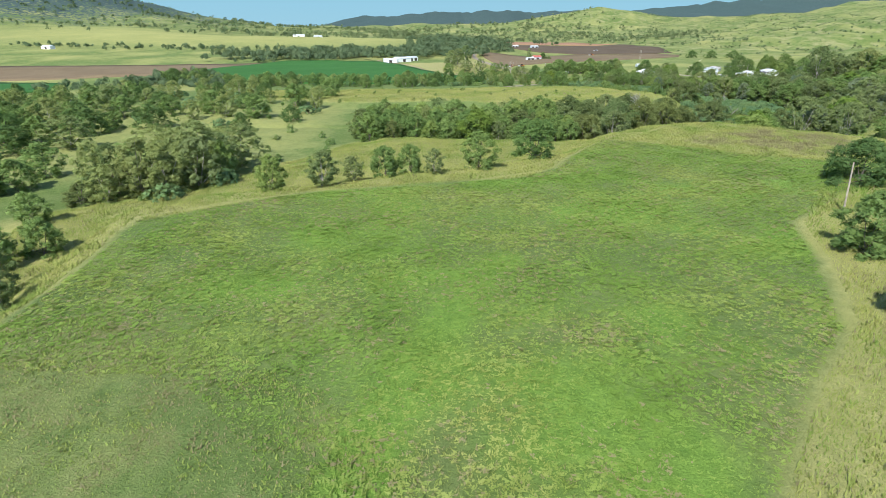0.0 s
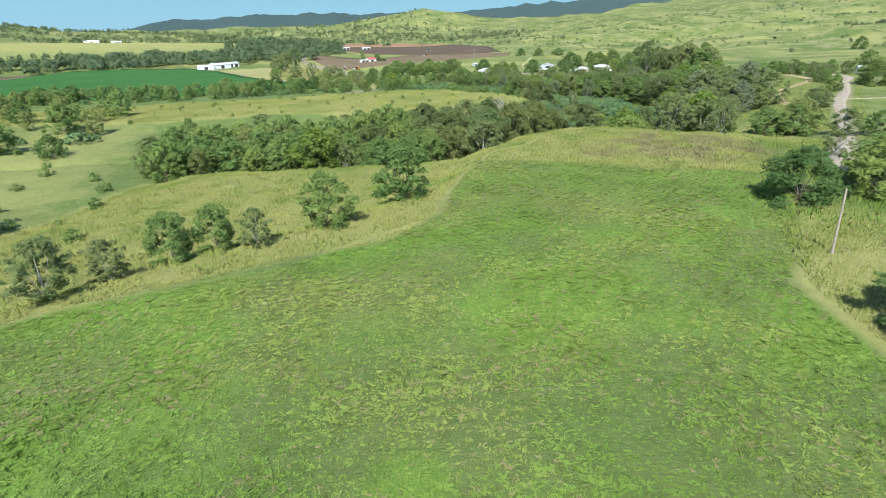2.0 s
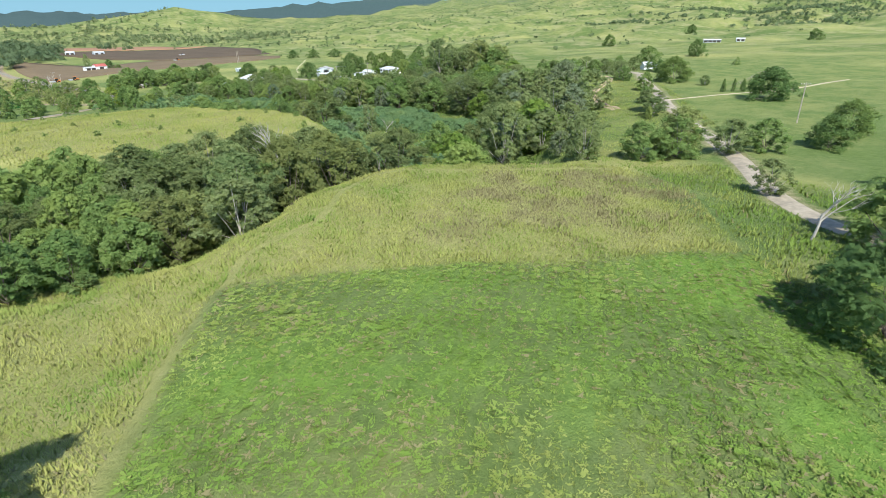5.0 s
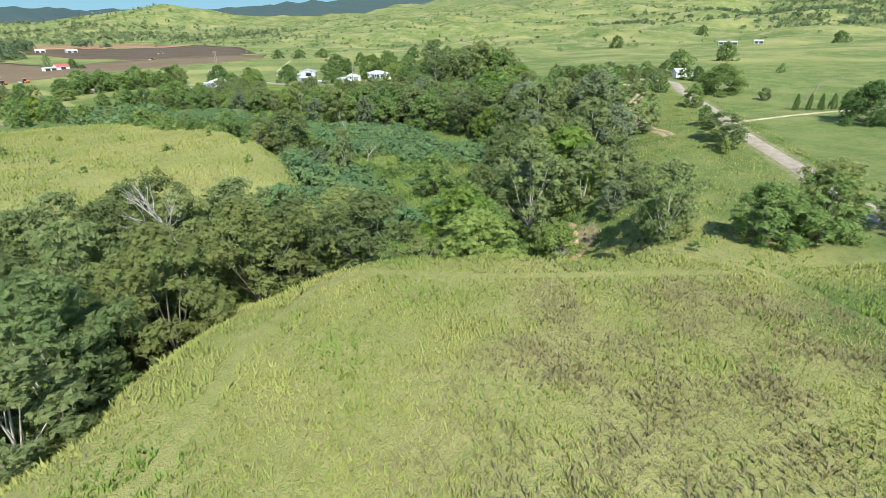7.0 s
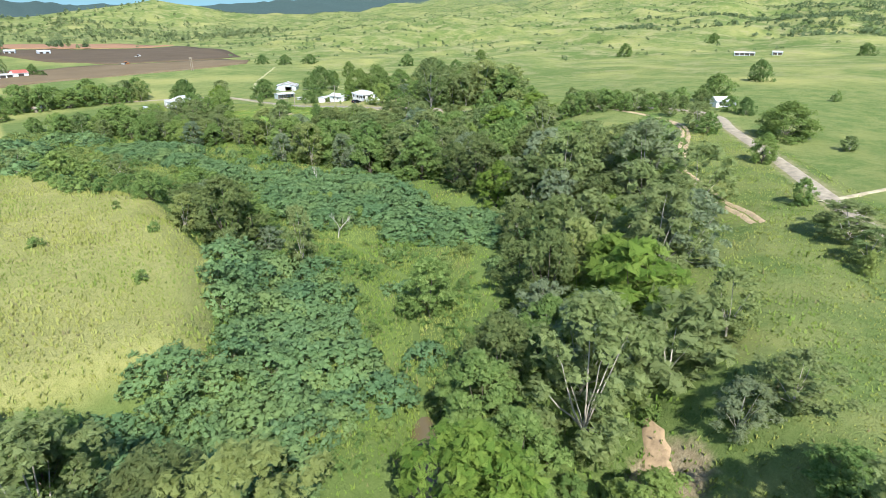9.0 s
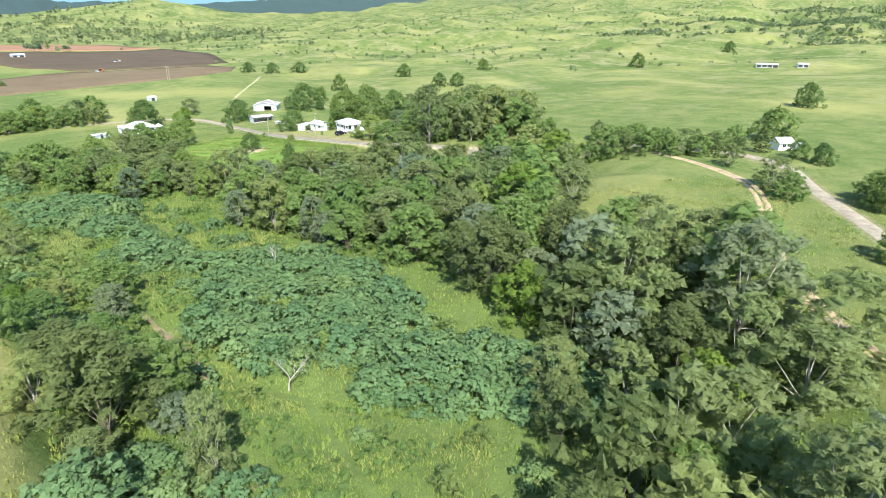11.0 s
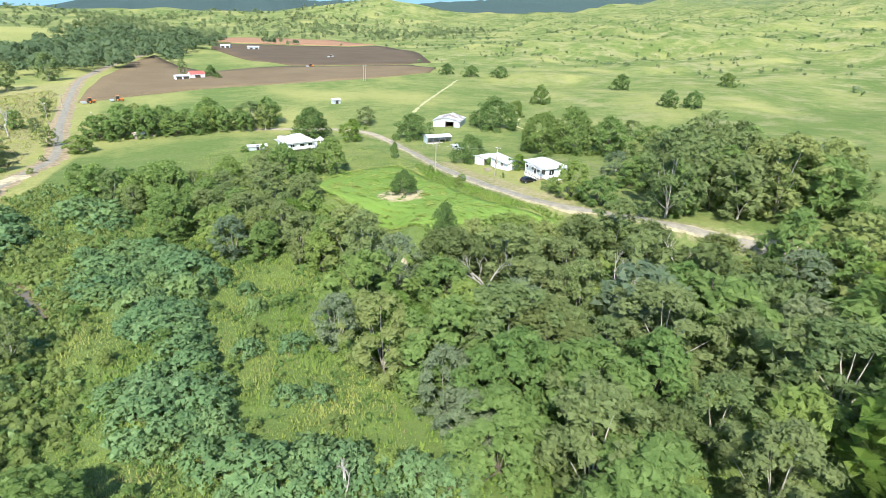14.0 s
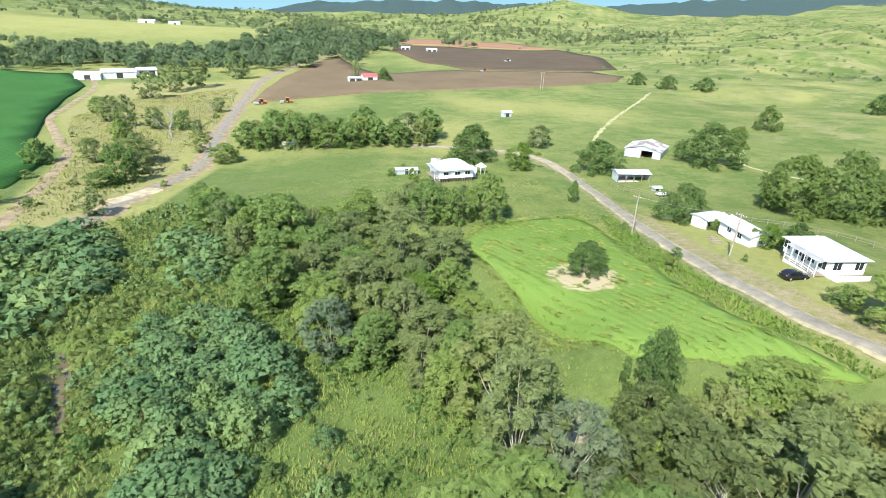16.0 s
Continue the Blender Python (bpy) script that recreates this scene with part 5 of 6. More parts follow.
# ---- far woods and hillside scrub ----
def far_woods(name, count, box, chance, tall, label, seed, leaf="far", sprays=18, fine=1.0):
    """Small distant trees, each a tuft of leaf sprays on a short stem, joined into one."""
    rng = np.random.default_rng(seed)
    x, y = rng.uniform(box[0], box[2], count), rng.uniform(box[1], box[3], count)
    ok = rng.uniform(0, 1, count) < np.clip(chance(x, y), 0, 1)
    for f in (PLOUGH_NEAR, PLOUGH_DARK, PLOUGH_RED, PLOUGH_LEFT, CROP_FAR, CROP_LEFT):
        ok &= inside(f, x, y) < 3
    for line in (ROAD_WEST, ROAD_MAIN):
        ok &= beside(line, x, y) > (6 if tall[1] > 2 else 3)
    x, y = x[ok], y[ok]
    n = len(x)
    h = rng.uniform(*tall, n) * (1 + 0.25 * wave(x, y, 70, seed))
    w = h * rng.uniform(0.36, 0.62, n)
    i = np.repeat(np.arange(n), sprays)
    m = len(i)
    d = rng.normal(size=(m, 3))
    d /= np.linalg.norm(d, axis=1)[:, None]
    d[:, 2] = np.abs(d[:, 2]) * 1.1 - 0.25
    r = rng.uniform(0.55, 1.0, m)
    c = np.stack([x[i], y[i], sheet(x, y)[i] + h[i] * 0.42], -1) + d * np.stack([w[i], w[i], h[i] * 0.52], -1) * r[:, None]
    nrm = d + rng.normal(size=(m, 3)) * 0.4
    nrm /= np.linalg.norm(nrm, axis=1)[:, None]
    a = np.cross(nrm, rng.normal(size=(m, 3)))
    a /= np.linalg.norm(a, axis=1)[:, None]
    b = np.cross(nrm, a)
    s = (w[i] * fine * rng.uniform(0.42, 0.72, m))[:, None]
    co = np.stack([c - a * s, c + b * s * 0.7, c + a * s, c - b * s * 0.7], 1).reshape(-1, 3)
    me = face_out(mesh_of(name, co, np.arange(len(co)).reshape(-1, 4), M[leaf]), np.repeat(d + np.array([0, 0, 0.3]), 4, 0))
    return tagged(new(name, me), label, "woods", kind="stuff")


def valley_woods(x, y):
    line = beside([(-260, 700), (-90, 740), (0, 800), (20, 950), (60, 1150), (-60, 1500), (-160, 2100)], x, y)
    w = 0.85 * step(100, 35, line) * step(690, 740, y)
    w = np.maximum(w, 0.5 * step(260, 60, beside([(60, 1250), (500, 1500), (300, 2300), (-700, 2500)], x, y)) * (0.5 + 0.7 * wave(x, y, 240, 3)))
    return np.maximum(w, 0.10 * step(1300, 1500, y))


def hill_scrub(x, y):
    s = ramp(x, y)
    w = 0.75 * np.exp(-((s - 70) / 75) ** 2) * (0.45 + 0.8 * wave(x, y, 150, 5)) * step(500, 640, y)
    w = np.maximum(w, step(-260, 200, s) * (0.040 + 0.06 * step(60, 300, s) + 0.45 * step(60, 300, s) * np.clip(wave(x, y, 210, 6), 0, 1)))
    return w


def left_hill(x, y):
    near = np.exp(-((x + 1640) / 800) ** 2 - ((y - 2000) / 800) ** 2)
    return near * (0.35 + 0.5 * wave(x, y, 300, 8)) + 0.04


def floor_left(x, y):
    line = beside([(-900, 560), (-330, 420), (-220, 460), (-250, 590), (-160, 720)], x, y)
    return np.maximum(0.9 * step(60, 20, line), 0.5 * step(30, 10, beside([(-700, 940), (-300, 900), (-60, 880)], x, y)))


far_woods("valley_woods", 2600, (-300, 690, 240, 1150), valley_woods, (9, 17), "grey-green gum woods along the far creek", 35, "far", 70, 0.46)
far_woods("valley_woods", 12500, (-900, 1100, 700, 2600), valley_woods, (7, 14), "dark green woods along the far valley", 31, "far", 10)
far_woods("hillside_scrub", 34000, (200, 350, 2200, 2600), hill_scrub, (2.2, 5.5), "scattered dark bushes over the grassy hillside", 32, "far", 12)
far_woods("hill_woods", 11000, (-2500, 1200, -300, 2800), left_hill, (7, 13), "scattered gum trees over the far hill", 33, "far", 12)
far_woods("hill_woods", 2600, (880, 360, 1750, 760), lambda x, y: 0.55 + 0.5 * wave(x, y, 210, 17), (4, 9), "dark scrub over the steep hill shoulder", 36, "far", 11)
far_woods("flat_woods", 3500, (-900, 420, 0, 960), floor_left, (6, 10), "trees between the far fields", 34)


# ---- rank herbs and low bushes on the creek flat: far too many to count ----
FLAT_LUSH = [(84, 412), (76, 394), (86, 360), (98, 334), (106, 314), (116, 300), (126, 300), (122, 330), (120, 352), (112, 374), (118, 388), (118, 402), (104, 424), (92, 428)]


def rank(share, poly):
    def chance(x, y):
        return (inside(poly, x, y) > 0) * (beside(CREEK, x, y) > 0.3) * np.clip(share + 0.75 * wave(x, y, 17, 41), 0.05, 1)
    return chance


far_woods("rank_growth", 30000, (74, 200, 162, 430), rank(0.30, FLAT), (0.5, 1.25), "rank yellow-green herbs and bushes on the creek flat", 41, "river", 9)
far_woods("rank_growth", 14000, (74, 296, 130, 430), rank(0.55, FLAT_LUSH), (0.7, 1.7), "dense waist-high scrub along the creek", 42, "scrub", 10)
far_woods("rank_growth", 7000, (74, 320, 130, 430), rank(0.25, FLAT_LUSH), (0.6, 1.5), "blue-green large-leaved seedlings among scrub", 43, "castor", 10)
far_woods("verge_growth", 5000, (188, 352, 213, 422), rank(0.75, HEDGE), (0.3, 0.75), "rank fresh-green growth between crop and road", 44, "river", 9)

# ---- buildings ----
def roof_metal(name, colour, rust=0.0):
    m = Nodes(name)
    n, fine = m.noise(0.5, 4, 0.6), m.noise(5, 3)
    c = m.mix(m.fit(n, 0.35, 0.7, 0.0, 0.35), colour, tuple(v * 0.72 for v in colour))
    if rust:
        c = m.mix(m.fit(m.noise(0.28, 4, 0.65, seed=5), 0.62 - rust * 0.2, 0.70 - rust * 0.2), c, (0.30, 0.20, 0.15))
    m.bump(fine, 0.15, 0.03)
    return m.done(c, 0.45, 0.15, 0.4)


M["roof_white"] = roof_metal("white_roof_iron", (0.62, 0.62, 0.61))
M["roof_rust"] = roof_metal("rusty_roof_iron", (0.56, 0.55, 0.53), 0.62)
M["roof_grey"] = roof_metal("grey_roof_iron", (0.55, 0.57, 0.58))
M["roof_red"] = roof_metal("red_roof_iron", (0.48, 0.13, 0.10))
M["wall_white"] = plain("white_boards", (0.78, 0.78, 0.76), 0.6, 0.12, 0.8)
M["wall_tin"] = plain("pale_blue_tin", (0.52, 0.57, 0.60), 0.5, 0.2, 0.7, 0.2)
M["glass"] = Nodes("window_glass").done((0.02, 0.025, 0.03), 0.06, spec=0.6)
M["dark"] = plain("dark_timber", (0.060, 0.050, 0.042), 0.8, 0.3, 2.0)
M["timber"] = plain("weathered_timber", (0.270, 0.230, 0.185), 0.9, 0.3, 1.5)
M["pole"] = plain("pole_timber", (0.360, 0.310, 0.250), 0.9, 0.3, 1.5)
M["concrete"] = plain("concrete", (0.500, 0.470, 0.420), 0.9, 0.2, 1.0)
M["black_paint"] = Nodes("black_car_paint").done((0.012, 0.013, 0.016), 0.2, 0.0, 0.6)
M["rubber"] = plain("rubber", (0.025, 0.025, 0.025), 0.9, 0.2)
M["steel"] = plain("galvanised_steel", (0.55, 0.56, 0.56), 0.4, 0.15, 2.0, 0.6)
M["orange"] = plain("orange_paint", (0.60, 0.20, 0.04), 0.5, 0.2)


def box(bm, x0, y0, z0, x1, y1, z1, bevel=0.0):
    made = bmesh.ops.create_cube(bm, size=1.0, matrix=Matrix.LocRotScale(((x0 + x1) / 2, (y0 + y1) / 2, (z0 + z1) / 2), None, (abs(x1 - x0), abs(y1 - y0), abs(z1 - z0))))
    if bevel:
        edges = {e for v in made["verts"] for e in v.link_edges}
        bmesh.ops.bevel(bm, geom=list(edges), offset=bevel, segments=1, affect="EDGES")
    return made["verts"]


def block(name, material, parent, corners, bevel=0.02, label=""):
    bm = bmesh.new()
    box(bm, *corners, bevel)
    return part(name, bm, material, parent, label)


def roof(parent, length, width, base, rise, over, material, hip=0.0, label="", thick=0.12):
    """A roof along x: a gable, or a hip whose ends slope in by that length, with gutters and a ridge cap."""
    bm = bmesh.new()
    lx, wy = length / 2 + over, width / 2 + over
    drop = rise * over / (width / 2)
    low, ridge = base - drop, lx - hip
    a, b, c, d = (bm.verts.new((x * lx, y * wy, low)) for x, y in ((-1, -1), (1, -1), (1, 1), (-1, 1)))
    p, q = bm.verts.new((-ridge, 0, base + rise)), bm.verts.new((ridge, 0, base + rise))
    bm.faces.new((a, b, q, p)), bm.faces.new((c, d, p, q))
    if hip:
        bm.faces.new((b, c, q)), bm.faces.new((d, a, p))
    bmesh.ops.recalc_face_normals(bm, faces=bm.faces)
    bmesh.ops.solidify(bm, geom=bm.faces[:], thickness=thick)
    bmesh.ops.recalc_face_normals(bm, faces=bm.faces)
    ob = part("roof", bm, material, parent, label)
    block("ridge_cap", material, ob, (-ridge - 0.1, -0.16, base + rise - 0.04, ridge + 0.1, 0.16, base + rise + 0.06))
    for s in (-1, 1):
        block("gutter", M["roof_grey"], ob, (-lx, s * wy - 0.06, low - thick - 0.05, lx, s * wy + 0.06, low + 0.02))
    return ob


def window(parent, x, y, z, wide, high, face):
    """A window in a wall that looks along +-x or +-y."""
    flat = face[1] == "y"
    s = 1 if face[0] == "+" else -1
    d = 0.05

    def corners(a, b, c, e, out):
        return (x - a, y + s * out - 0.03, z + c, x + b, y + s * out + 0.03, z + e) if flat else (x + s * out - 0.03, y - a, z + c, x + s * out + 0.03, y + b, z + e)

    bm = bmesh.new()
    h, w = high / 2, wide / 2
    for a, b, c, e in ((w + 0.08, -w, -h, h), (-w, w + 0.08, -h, h), (w + 0.08, w + 0.08, h, h + 0.08), (w + 0.12, w + 0.12, -h - 0.1, -h), (0.025, 0.025, -h, h)):
        box(bm, *corners(a, b, c, e, d))
    ob = part("window", bm, M["wall_white"], parent)
    bm = bmesh.new()
    box(bm, *corners(w, w, -h, h, 0.02))
    part("pane", bm, M["glass"], ob)
    return ob


def gable(parent, length, width, base, rise, material):
    """The wall's triangles under a gable roof."""
    for s in (-1, 1):
        bm = bmesh.new()
        x = s * (length / 2 - 0.06)
        a = [bm.verts.new((x + e, y, z)) for e in (-0.05, 0.05) for y, z in ((-width / 2, base), (width / 2, base), (0, base + rise))]
        bm.faces.new(a[:3]), bm.faces.new(a[3:][::-1])
        for i in range(3):
            j = (i + 1) % 3
            bm.faces.new((a[i], a[j], a[3 + j], a[3 + i]))
        part("gable", bm, material, parent)


def stand_at(name, x, y, turn, label, category, z=None, group=""):
    ob = new(name)
    ob.matrix_world = pose(x, y, at(x, y) if z is None else z, 0, 0, turn)
    return tagged(ob, label, category, group)


def boards(parent, length, width, z0, z1, material):
    """Lapped weatherboards round a house."""
    bm = bmesh.new()
    box(bm, -length / 2, -width / 2, z0, length / 2, width / 2, z1)
    n = int((z1 - z0) / 0.3)
    lap = [bmesh.new() for _ in range(n)]
    for i in range(n):
        z = z0 + (z1 - z0) * i / n
        box(lap[i], -length / 2 - 0.03, -width / 2 - 0.03, z, length / 2 + 0.03, width / 2 + 0.03, z + 0.06)
    wall = part("wall", bm, material, parent)
    for b in lap:
        part("board", b, material, wall)
    return wall


def verandah(parent, x0, x1, y0, y1, floor, top, material, posts):
    block("verandah_floor", M["timber"], parent, (x0, y0, floor - 0.15, x1, y1, floor))
    bm = bmesh.new()
    out = y1 if abs(y1) > abs(y0) else y0
    inn = y0 if out == y1 else y1
    vs = [bm.verts.new(p) for p in ((x0 - 0.3, out, top - 0.45), (x1 + 0.3, out, top - 0.45), (x1 + 0.3, inn, top), (x0 - 0.3, inn, top))]
    bm.faces.new(vs)
    bmesh.ops.solidify(bm, geom=bm.faces[:], thickness=0.08)
    part("verandah_roof", bm, material, parent)
    for i in range(posts):
        x = x0 + 0.1 + (x1 - x0 - 0.2) * i / (posts - 1)
        block("post", M["wall_white"], parent, (x - 0.06, out - 0.06, floor - 0.6, x + 0.06, out + 0.06, top - 0.45))
    for z in (0.45, 0.95):
        block("rail", M["wall_white"], parent, (x0, out - 0.03, floor + z, x1, out + 0.03, floor + z + 0.07))
    for i in range(int((x1 - x0) / 0.24)):
        x = x0 + 0.24 * i
        block("baluster", M["wall_white"], parent, (x, out - 0.02, floor + 0.05, x + 0.05, out + 0.02, floor + 0.95), 0.0)


def stairs(parent, x, y, floor, wide, toward, steps=5):
    for i in range(steps):
        z = floor * (1 - (i + 0.5) / steps)
        a, b = y + toward * 0.28 * i, y + toward * 0.28 * (i + 1)
        block("step", M["timber"], parent, (x - wide / 2, min(a, b), z - 0.06, x + wide / 2, max(a, b), z), 0.01)


def farmhouse_road():
    """The long white house beside the road: iron roof, verandah towards the road."""
    h = stand_at("farmhouse", 220.8, 383.6, 94, "long white weatherboard farmhouse with white iron roof beside road", "house", -1.6)
    L, W, f = 9.8, 6.8, 0.6
    boards(h, L, W, f, f + 2.8, M["wall_white"])
    roof(h, L, W, f + 2.8, 1.05, 0.55, M["roof_white"], 3.0, "bright white iron roof")
    for x in (-4.7, -3.0, -1, 1.2, 3.2, 4.7):
        for y in (-3.1, 0, 3.1):
            block("stump", M["concrete"], h, (x - 0.12, y - 0.12, -1.2, x + 0.12, y + 0.12, f))
    verandah(h, -4.9, 2.4, 3.4, 5.1, f, f + 2.75, M["roof_white"], 6)
    for x in (-4.0, -1.6, 1.4, 4.2):
        window(h, x, 3.4, f + 1.55, 1.5, 1.35, "+y")
        window(h, x, -3.4, f + 1.55, 1.2, 1.25, "-y")
    for y in (-2.2, 1.6):
        window(h, -4.9, y, f + 1.55, 1.4, 1.3, "-x")
        window(h, 4.9, y, f + 1.55, 1.3, 1.2, "+x")
    d = block("door", M["dark"], h, (-0.4, 3.4, f, 0.45, 3.47, f + 2.05))
    block("handle", M["steel"], d, (0.3, 3.47, f + 1.0, 0.36, 3.52, f + 1.06), 0.0)
    stairs(h, -4.2, 5.1, f, 1.3, 1, 4)
    block("deck", M["timber"], h, (-7.2, -2.6, f - 0.15, -4.95, 3.3, f))
    block("deck_screen", M["wall_white"], h, (-7.2, 3.22, -0.5, -5.0, 3.3, f + 0.9))
    block("deck_screen", M["wall_white"], h, (-7.2, -2.6, -0.5, -7.12, 3.2, f + 0.9))
    block("skirting", M["wall_white"], h, (-3.5, 5.02, -0.6, 2.4, 5.1, f - 0.15))


def farmhouse_flat():
    """The raised white house with hip roof behind the creek trees."""
    h = stand_at("farmhouse", 161.5, 453.0, 17, "raised white hip-roofed farmhouse on stumps with verandah", "house")
    L, W, f = 9.6, 8.0, 1.3
    boards(h, L, W, f, f + 2.7, M["wall_white"])
    roof(h, L, W, f + 2.7, 1.8, 0.6, M["roof_white"], 3.8, "white iron hip roof")
    for x in (-4.5, -2.2, 0, 2.2, 4.5):
        for y in (-3.7, 0, 3.7):
            block("stump", M["dark"], h, (x - 0.11, y - 0.11, -0.5, x + 0.11, y + 0.11, f))
    for i in range(18):
        x = -4.6 + 9.2 * i / 17
        block("underfloor_batten", M["timber"], h, (x - 0.06, -3.92, 0.1, x + 0.06, -3.88, f), 0.0)
    verandah(h, -6.5, -4.85, -3.8, 3.8, f, f + 2.6, M["roof_white"], 2)
    for x in (-3.2, 0.2, 3.2):
        w = window(h, x, -4.0, f + 1.5, 1.4, 1.2, "-y")
        bm = bmesh.new()
        bm.faces.new([bm.verts.new(q) for q in ((x - 0.9, -4.05, f + 2.35), (x + 0.9, -4.05, f + 2.35), (x + 0.9, -4.75, f + 2.0), (x - 0.9, -4.75, f + 2.0))])
        bmesh.ops.solidify(bm, geom=bm.faces[:], thickness=0.05)
        part("awning", bm, M["roof_grey"], w, "small grey iron window awning")
    for y in (-2.4, 0.2, 2.6):
        window(h, 4.8, y, f + 1.5, 1.1, 1.2, "+x")
    for x in (-3, 0, 3):
        window(h, x, 4.0, f + 1.5, 1.2, 1.2, "+y")
    stairs(h, -5.7, -3.8, f, 1.5, -1, 7)
    block("annex_wall", M["wall_white"], h, (4.85, 0.0, 0.0, 7.4, 3.8, 2.5))
    block("annex_roof", M["roof_grey"], h, (4.83, -0.3, 2.52, 7.7, 4.1, 2.64))
    block("rear_wall", M["wall_white"], h, (-4.2, 4.05, 0.0, -0.6, 7.2, 2.7))
    block("rear_roof", M["roof_rust"], h, (-4.5, 4.03, 2.72, -0.3, 7.5, 2.84), 0.02, "rusty lean-to roof")
    s = stand_at("garden_shed", 148.3, 458.5, 8, "long low grey-roofed shed beside the hedge", "shed")
    block("wall", M["wall_tin"], s, (-3.2, -1.2, -0.2, 3.2, 1.2, 1.5))
    roof(s, 6.4, 2.4, 1.5, 0.35, 0.25, M["roof_grey"])
    block("door", M["dark"], s, (-0.5, -1.46, 0, 0.4, -1.4, 1.8))
    t = stand_at("water_tank", 157.0, 462.5, 0, "round rusty-brown rainwater tank behind the house", "tank")
    bm = bmesh.new()
    bmesh.ops.create_cone(bm, cap_ends=True, segments=24, radius1=1.5, radius2=1.5, depth=2.6, matrix=pose(0, 0, 2.2))
    bmesh.ops.create_cone(bm, cap_ends=True, segments=24, radius1=1.55, radius2=0.3, depth=0.35, matrix=pose(0, 0, 3.67))
    part("barrel", bm, M["roof_rust"], t)
    block("stand", M["timber"], t, (-1.3, -1.3, -0.3, 1.3, 1.3, 0.9))
    g = stand_at("garden_gazebo", 170.5, 460.0, 20, "small pale garden shelter with pointed roof", "gazebo")
    bm = bmesh.new()
    bmesh.ops.create_cone(bm, cap_ends=True, segments=6, radius1=1.9, radius2=0.1, depth=1.1, matrix=pose(0, 0, 2.7))
    part("roof", bm, M["roof_white"], g)
    for k in range(6):
        a = k * math.pi / 3
        block("post", M["wall_white"], g, (1.5 * math.cos(a) - 0.06, 1.5 * math.sin(a) - 0.06, -0.2, 1.5 * math.cos(a) + 0.06, 1.5 * math.sin(a) + 0.06, 2.2))


def open_shed(name, x, y, turn, L, W, H, rise, wall, top, label, bays=3, open_side=-1):
    """A shed with one long side open, on posts."""
    s = stand_at(name, x, y, turn, label, "shed")
    block("back_wall", wall, s, (-L / 2, -open_side * W / 2 - 0.05, -0.2, L / 2, -open_side * W / 2 + 0.05, H))
    for k in (-1, 1):
        block("end_wall", wall, s, (k * L / 2 - 0.05, -W / 2, -0.2, k * L / 2 + 0.05, W / 2, H))
    for i in range(bays + 1):
        px = -L / 2 + L * i / bays
        block("post", M["timber"], s, (px - 0.1, open_side * W / 2 - 0.1, -0.3, px + 0.1, open_side * W / 2 + 0.1, H))
    block("floor", M["concrete"], s, (-L / 2 + 0.1, -W / 2 + 0.1, -0.2, L / 2 - 0.1, W / 2 - 0.1, 0.06))
    gable(s, L, W, H, rise, wall)
    roof(s, L, W, H, rise, 0.35, top)
    return s


def closed_shed(name, x, y, turn, L, W, H, rise, wall, top, label, category="shed", doors=1, windows=2):
    s = stand_at(name, x, y, turn, label, category)
    block("wall", wall, s, (-L / 2, -W / 2, -0.4, L / 2, W / 2, H))
    gable(s, L, W, H, rise, wall)
    roof(s, L, W, H, rise, 0.35, top)
    for i in range(doors):
        px = -L / 2 + L * (i + 0.5) / doors
        block("roller_door", M["dark"], s, (px - min(1.8, L / 5), -W / 2 - 0.06, 0, px + min(1.8, L / 5), -W / 2, H * 0.8))
    for i in range(windows):
        px = -L / 2 + L * (i + 1) / (windows + 1)
        window(s, px, W / 2, H * 0.6, 1.1, 0.9, "+y")
    return s


def hay_barn():
    """A low wide barn whose gable end, with an open doorway, looks down the valley."""
    s = stand_at("hay_barn", 229.5, 484.0, -122, "low pale tin hay barn with rusty roof and open doorway", "shed")
    L, W, H, rise, t = 13.0, 11.5, 2.7, 1.5, 0.06
    for k in (-1, 1):
        block("side_wall", M["wall_tin"], s, (-L / 2, k * W / 2 - t, -0.5, L / 2, k * W / 2 + t, H))
    block("back_wall", M["wall_tin"], s, (-L / 2 - t, -W / 2, -0.5, -L / 2 + t, W / 2, H))
    for y0, y1 in ((-W / 2, -0.4), (3.2, W / 2)):
        block("front_wall", M["wall_tin"], s, (L / 2 - t, y0, -0.5, L / 2 + t, y1, H))
    block("lintel", M["wall_tin"], s, (L / 2 - t, -0.4, H - 0.25, L / 2 + t, 3.2, H))
    block("floor", M["brown_verge"], s, (-L / 2 + 0.1, -W / 2 + 0.1, -0.3, L / 2 - 0.1, W / 2 - 0.1, 0.05))
    for y in (-0.4, 3.2):
        block("door_post", M["timber"], s, (L / 2 - 0.15, y - 0.08, -0.4, L / 2 + 0.1, y + 0.08, H))
    gable(s, L, W, H, rise, M["wall_tin"])
    roof(s, L, W, H, rise, 0.35, M["roof_rust"], 0.0, "pale roof iron, half rusted")


farmhouse_road()
farmhouse_flat()
closed_shed("garage", 215.9, 398.2, 97, 9.2, 4.6, 2.5, 0.9, M["wall_white"], M["roof_white"], "white garage with pale iron gable roof", "garage", 2, 2)
open_shed("carport", 214.8, 409.2, 20, 6.2, 4.2, 2.3, 0.35, M["wall_white"], M["roof_white"], "small open carport with flat white roof", 2)
open_shed("tractor_shed", 213.6, 453.5, 3, 9.4, 4.6, 2.5, 0.5, M["wall_tin"], M["roof_white"], "low open tractor shed with white iron roof", 4)
hay_barn()
closed_shed("hutch", 217.0, 443.0, 10, 2.2, 1.4, 1.0, 0.2, M["wall_tin"], M["roof_white"], "small tin hutch in rough grass", "hutch", 1, 0)
